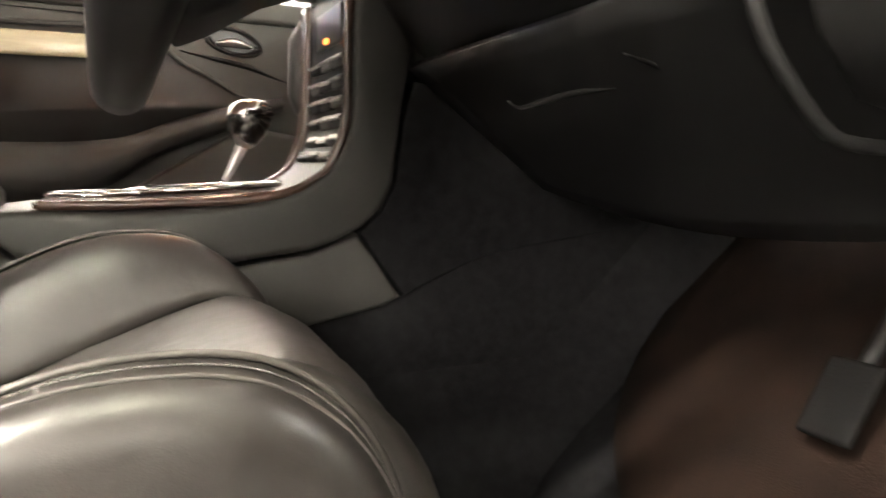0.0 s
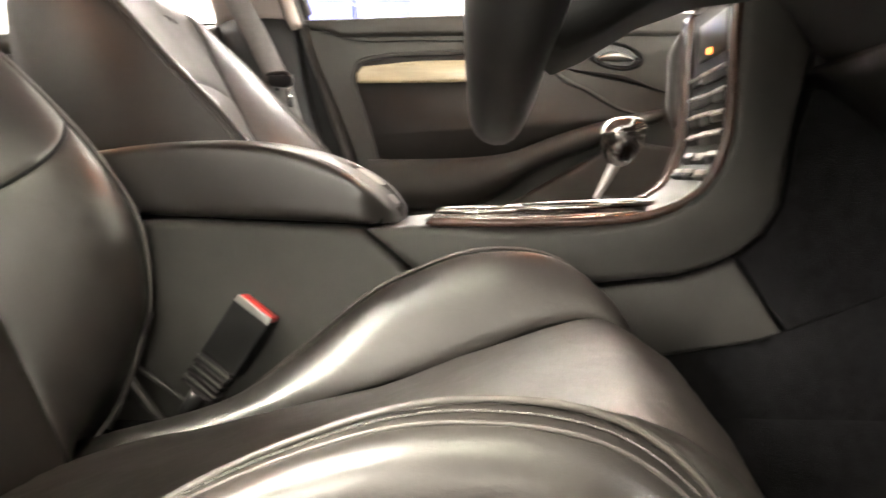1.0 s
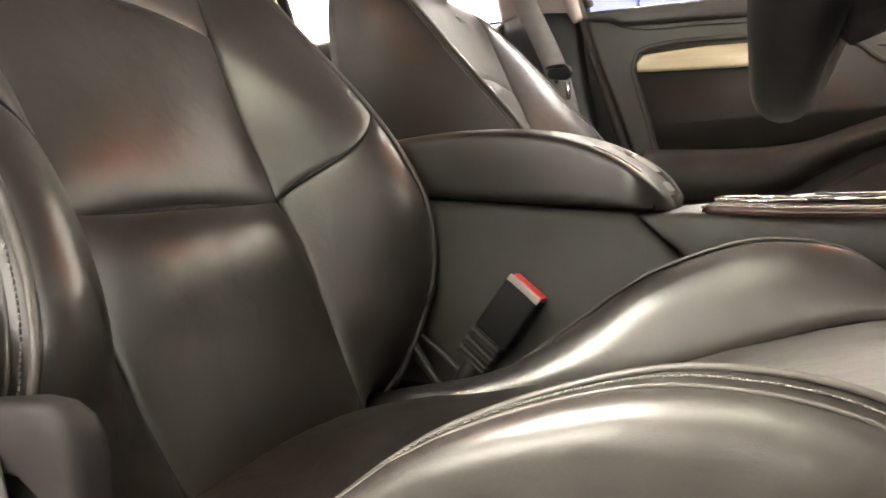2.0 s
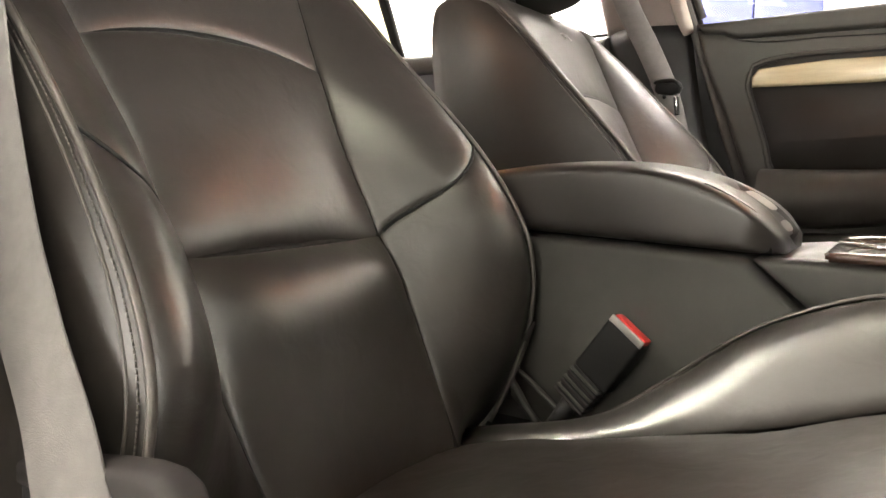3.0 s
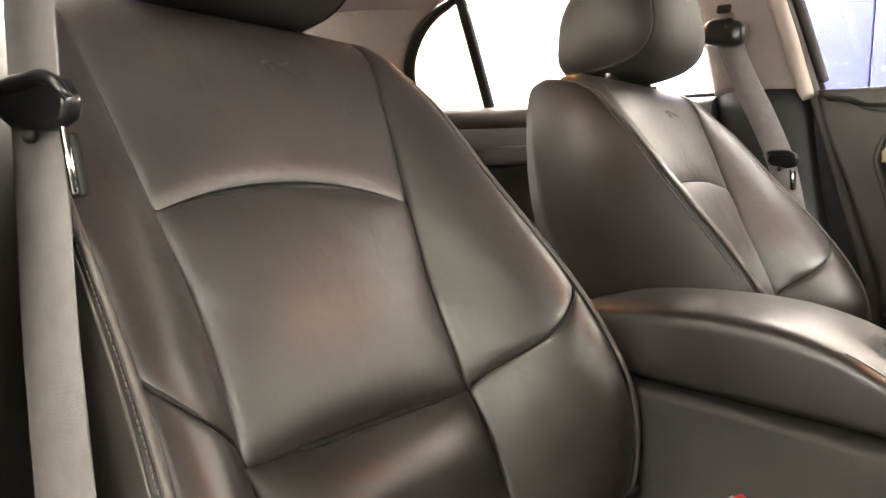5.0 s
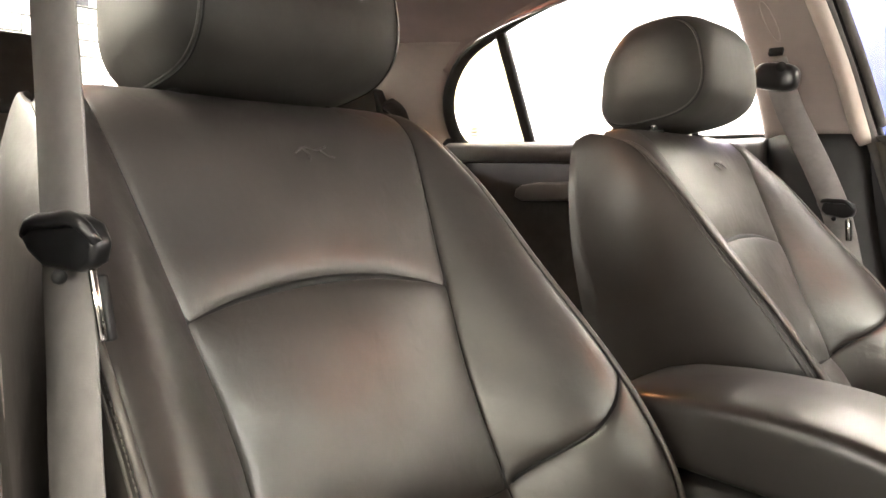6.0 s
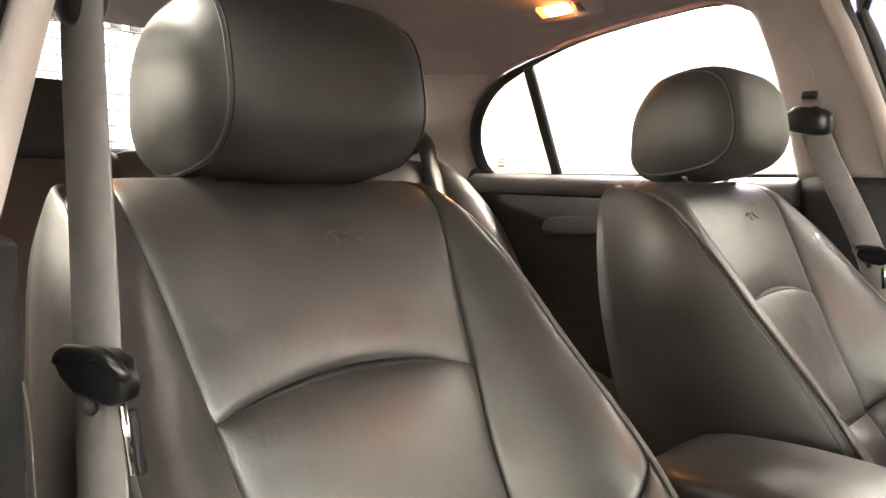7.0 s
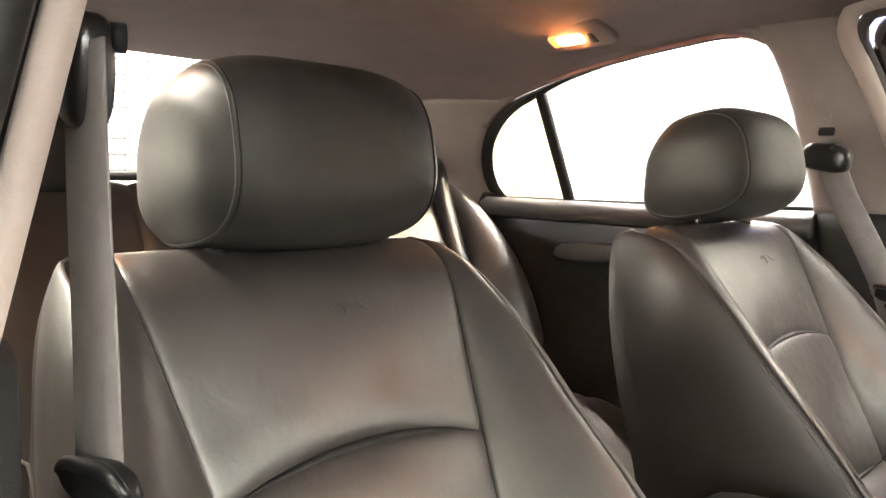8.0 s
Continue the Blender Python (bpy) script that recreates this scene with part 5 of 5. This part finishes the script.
part("rim", tube([on_wheel(2 * math.pi * k / 96, 0.184) for k in range(96)], grip, 16, True), WHEEL_LEATHER, wheel_root, "black leather rim")
# pale tube painting the edge light that outlines the rim
part("rim_glint", tube([on_wheel(2 * math.pi * k / 96, 0.184 - 0.6 * grip(k / 95), 0.82 * grip(k / 95)) for k in range(96)], 0.0010, 6, True), PIPING, wheel_root, "pale line for the light on the rim's edge")
for a in (0.15, math.pi - 0.15, -math.pi / 2 - 0.22, -math.pi / 2 + 0.22):
    part("spoke", tube([on_wheel(a, 0.05, -0.01), on_wheel(a, 0.12, -0.012), on_wheel(a, 0.182, 0)], lambda v: 0.018 - 0.006 * v, 10, smooth_n=8), PLASTIC_DARK, wheel_root)
hub = bmesh.new()
bmesh.ops.create_uvsphere(hub, u_segments=28, v_segments=16, radius=1.0)
for v in hub.verts:
    p = v.co.copy()
    v.co = W_C + Vector((0, 1, 0)) * p.x * 0.085 + W_UP * p.y * 0.075 + W_N * (p.z * 0.035 - 0.005)
part("airbag_cover", hub, PLASTIC_DARK, wheel_root, "black airbag cover")
part("column_shroud", prism([(0.590, 0.790), (0.605, 0.777), (0.625, 0.785), (0.660, 0.806), (0.700, 0.819), (0.86, 0.835), (0.86, 0.98), (0.64, 0.98), (0.600, 0.92)], "y", -0.435, -0.302, 0.018, 4), PLASTIC_DARK, dash, "black steering column shroud")

# mat in the driver's footwell
mat = root("floor_mat", (1.0, -0.40, 0.30), "worn brown floor mat in the driver's footwell", "floor mat")
part("mat", sheet(lambda s, t: (1.00 + 0.40 * t, -0.64 + (0.33 + 0.19 * (1 - math.exp(-5.0 * t))) * s, 0.357 + 0.324 * t), 14, 30, (-0.6, 0, 0.8), thick=0.008, even=True), MAT_BROWN, mat)
setting("trim_toe_board", sheet(lambda s, t: (0.90 + 0.52 * t, -0.67 + 0.57 * s, 0.280 + 0.81 * max(0.0, 0.52 * t - 0.04)), 14, 30, (-0.6, 0, 0.8), thick=0.008, even=True), CARPET, "charcoal carpet on the sloping toe board", "carpet", True)
for nm, y, w in (("brake_pedal", -0.440, 0.050), ("accelerator_pedal", -0.560, 0.045)):
    pedal = root(nm, (1.22, y, 0.66), "black rubber-faced pedal hanging over the mat", "pedal")
    part("pedal_pad", box((0.012, w, 0.075), (1.115, y, 0.500), 0.005, 3, turn=(0, 35, 0)), PEDAL_RUBBER, pedal)
    part("pedal_arm", tube([(1.135, y, 0.515), (1.20, y, 0.60), (1.25, y, 0.74)], 0.008, 8, smooth_n=8), PLASTIC_DARK, pedal)
foot_lamp = root("footwell_lamp", (1.12, -0.50, 0.690), "small warm lamp under the dashboard", "interior lamp", "warm interior lamps")
part("lamp_base", box((0.05, 0.030, 0.014), (1.12, -0.50, 0.690), 0.004, 2), PLASTIC_DARK, foot_lamp)
part("lens", box((0.036, 0.020, 0.008), (1.12, -0.50, 0.681), 0.003, 2), FOOT_LENS, foot_lamp, "glowing warm lens")

# ---------------------------------------------------------------- back seat
bench = root("back_bench", (-0.65, 0.0, 0.30), "black leather rear bench seat with low headrests", "car seat")
for lo, hi in ((-0.66, -0.20), (-0.195, 0.195), (0.20, 0.66)):
    part("seat_back", sheet(lambda s, t: (-0.71 - 0.30 * t + 0.03 * abs(2 * s - 1) ** 3, lo + (hi - lo) * s, 0.55 + 0.53 * t - 0.01 * abs(2 * s - 1) ** 4), 20, 24, (1, 0, 0.5), puff=0.03, dip=0.012, reach=0.015, thick=0.08), LEATHER, bench)
    part("seat_cushion", sheet(lambda s, t: (-0.74 + 0.26 * t, lo + (hi - lo) * s, 0.560 + 0.040 * t), 20, 14, (0, 0, 1), puff=0.014, dip=0.010, reach=0.014, thick=0.05), LEATHER, bench)
    part("cushion_front", sheet(lambda s, t: (-0.48 + 0.25 * t, lo + (hi - lo) * s, 0.600 - 0.105 * t * t), 20, 14, (0, 0, 1), puff=0.014, dip=0.010, reach=0.014, thick=0.05), LEATHER, bench)
part("seat_skirt", box((0.46, 1.30, 0.22), (-0.52, 0.0, 0.41), 0.03, 3), CARPET, bench)
WING_L = spline([(-0.70, 0.56, 0.53), (-0.78, 0.59, 0.72), (-0.86, 0.615, 0.90), (-0.985, 0.625, 1.085)])
WING_R = spline([(-0.66, 0.73, 0.53), (-0.685, 0.735, 0.70), (-0.76, 0.715, 0.88), (-0.89, 0.68, 1.03), (-0.985, 0.65, 1.088)])
for y in (-0.40, 0.40):
    part("outer_wing", sheet(lambda s, t: tuple((WING_L(t) * (1 - s) + WING_R(t) * s) * np.array((1, math.copysign(1, y), 1))), 16, 26, (1, 0, 0.4), puff=0.028, dip=0.006, reach=0.01, thick=0.04), LEATHER, bench, "leather side wing")
    part("headrest", box((0.10, 0.27, 0.15), (-1.01, y, 1.115), 0.035, 5, turn=(0, -14, 0)), DOOR_CLOTH, bench, "low black rear headrest")
REAR_BELT = [(-1.035, 0.620, 1.150), (-0.982, 0.619, 1.119), (-0.952, 0.609, 1.066), (-0.919, 0.600, 1.007), (-0.886, 0.592, 0.949), (-0.850, 0.584, 0.886), (-0.790, 0.585, 0.780), (-0.70, 0.59, 0.62)]
rear_belt = root("rear_seat_belt", (-0.95, 0.60, 1.05), "dark rear seat belt beside the back seat", "seat belt")
part("webbing", ribbon(REAR_BELT, (1, -0.45, 0.35), 0.050, 0.002, 30), GLOSS_BLACK, rear_belt)
part("belt_outlet", box((0.03, 0.045, 0.10), (-1.045, 0.610, 1.135), 0.010, 3, turn=(0, -25, 12)), RUBBER, rear_belt, "black belt outlet on the pillar")
setting("parcel_shelf", box((0.40, 1.24, 0.03), (-1.22, 0.0, 1.035), 0.008, 2), CARPET, "charcoal carpeted parcel shelf", "shelf")
part("rear_screen", sheet(lambda s, t: (-1.26 - 0.24 * (1 - t), (2 * s - 1) * 0.56, 1.04 + 0.315 * t), 10, 8, (1, 0, 0.5), thick=0.004, even=True), PANE, car).visible_shadow = False
part("rear_screen_edge", tube([(-1.475, -0.5, 1.068), (-1.478, 0.0, 1.072), (-1.475, 0.5, 1.068)], 0.012, 8, smooth_n=10), RUBBER, car)

# ---------------------------------------------------------------- roof lamps
def roof_lamp(x, y, z, tip, label, lens_mat=None):
    lamp = root("roof_lamp", (x, y, z), label, "interior lamp", "warm interior lamps")
    part("lamp_base", box((0.185, 0.088, 0.026), (x, y, z), 0.012, 5, turn=(tip, 0, -4)), HEADLINER, lamp, "grey lamp surround")
    part("lens_end", box((0.016, 0.030, 0.015), (x - 0.040, y - (0.004 if y > 0 else -0.004), z - 0.012), 0.005, 3, turn=(tip, 0, -4)), AMBER, lamp, "orange end of the lens")
    part("lens", box((0.060, 0.024, 0.016), (x + 0.002, y - (0.004 if y > 0 else -0.004), z - 0.012), 0.006, 3, turn=(tip, 0, -4)), lens_mat or WARM_LENS, lamp, "glowing warm lens")
    part("switch", box((0.018, 0.030, 0.014), (x + 0.052, y, z - 0.011), 0.004, 3, turn=(tip, 0, -4)), PLASTIC, lamp)


roof_lamp(-0.458, 0.502, 1.392, -28, "lit warm courtesy lamp above the rear passenger door")
roof_lamp(-0.458, -0.502, 1.392, 28, "lit warm courtesy lamp above the rear driver-side door")
roof_lamp(0.72, 0.30, 1.360, -6, "lit warm map lamp at the front of the headliner", FRONT_LENS)

# ---------------------------------------------------------------- open driver's door
driver_door = root("driver_door", (1.08, -0.80, 0.32), "open driver's door with charcoal card and clear window", "car door")
swing = Matrix.Translation((1.08, -0.80, 0.0)) @ Matrix.Rotation(radians(62), 4, "Z")
for nm, bm, mt in (("door_skin", box((1.0, 0.05, 0.66), (-0.5, -0.05, 0.66), 0.02, 3), BODY_PAINT),
                   ("door_card", box((0.96, 0.05, 0.64), (-0.5, 0.0, 0.66), 0.02, 3), PLASTIC),
                   ("armrest", box((0.50, 0.07, 0.09), (-0.5, 0.05, 0.70), 0.03, 4), PLASTIC),
                   ("veneer_strip", box((0.42, 0.012, 0.045), (-0.55, 0.028, 0.90), 0.005, 2), MAPLE),
                   ("window_frame", tube([(-0.98, -0.03, 1.0), (-0.96, 0.05, 1.2), (-0.90, 0.12, 1.35), (-0.4, 0.13, 1.33), (0.0, 0.02, 1.0)], 0.014, 8, smooth_n=24), RUBBER)):
    bmesh.ops.transform(bm, matrix=swing, verts=bm.verts)
    part(nm, bm, mt, driver_door)

# ---------------------------------------------------------------- bricks of the rear wall
brick_mesh = finish("brick", box((0.012, 0.213, 0.064), (0, 0, 0), 0.003, 1), BLOCKWORK, False)
for row in range(17):
    for col in range(13):
        y, z = -1.25 + 0.2225 * (col + 0.5 * (row % 2)), 0.90 + 0.0725 * row
        b = new("brick", brick_mesh)
        b.parent = wall_rear
        b.matrix_basis = Matrix.Translation((-3.010 + random.uniform(-0.001, 0.001), y, z))
for lo, hi in (((-3.012, -3.85, 0.0), (-3.004, 2.6, 0.86)), ((-3.012, -3.85, 2.10), (-3.004, 2.6, 3.0)), ((-3.012, -3.85, 0.86), (-3.004, -1.36, 2.10)), ((-3.012, 1.64, 0.86), (-3.004, 2.6, 2.10))):
    part("painted_render", box([b - a for a, b in zip(lo, hi)], [(a + b) / 2 for a, b in zip(lo, hi)]), BLOCKWORK, wall_rear)
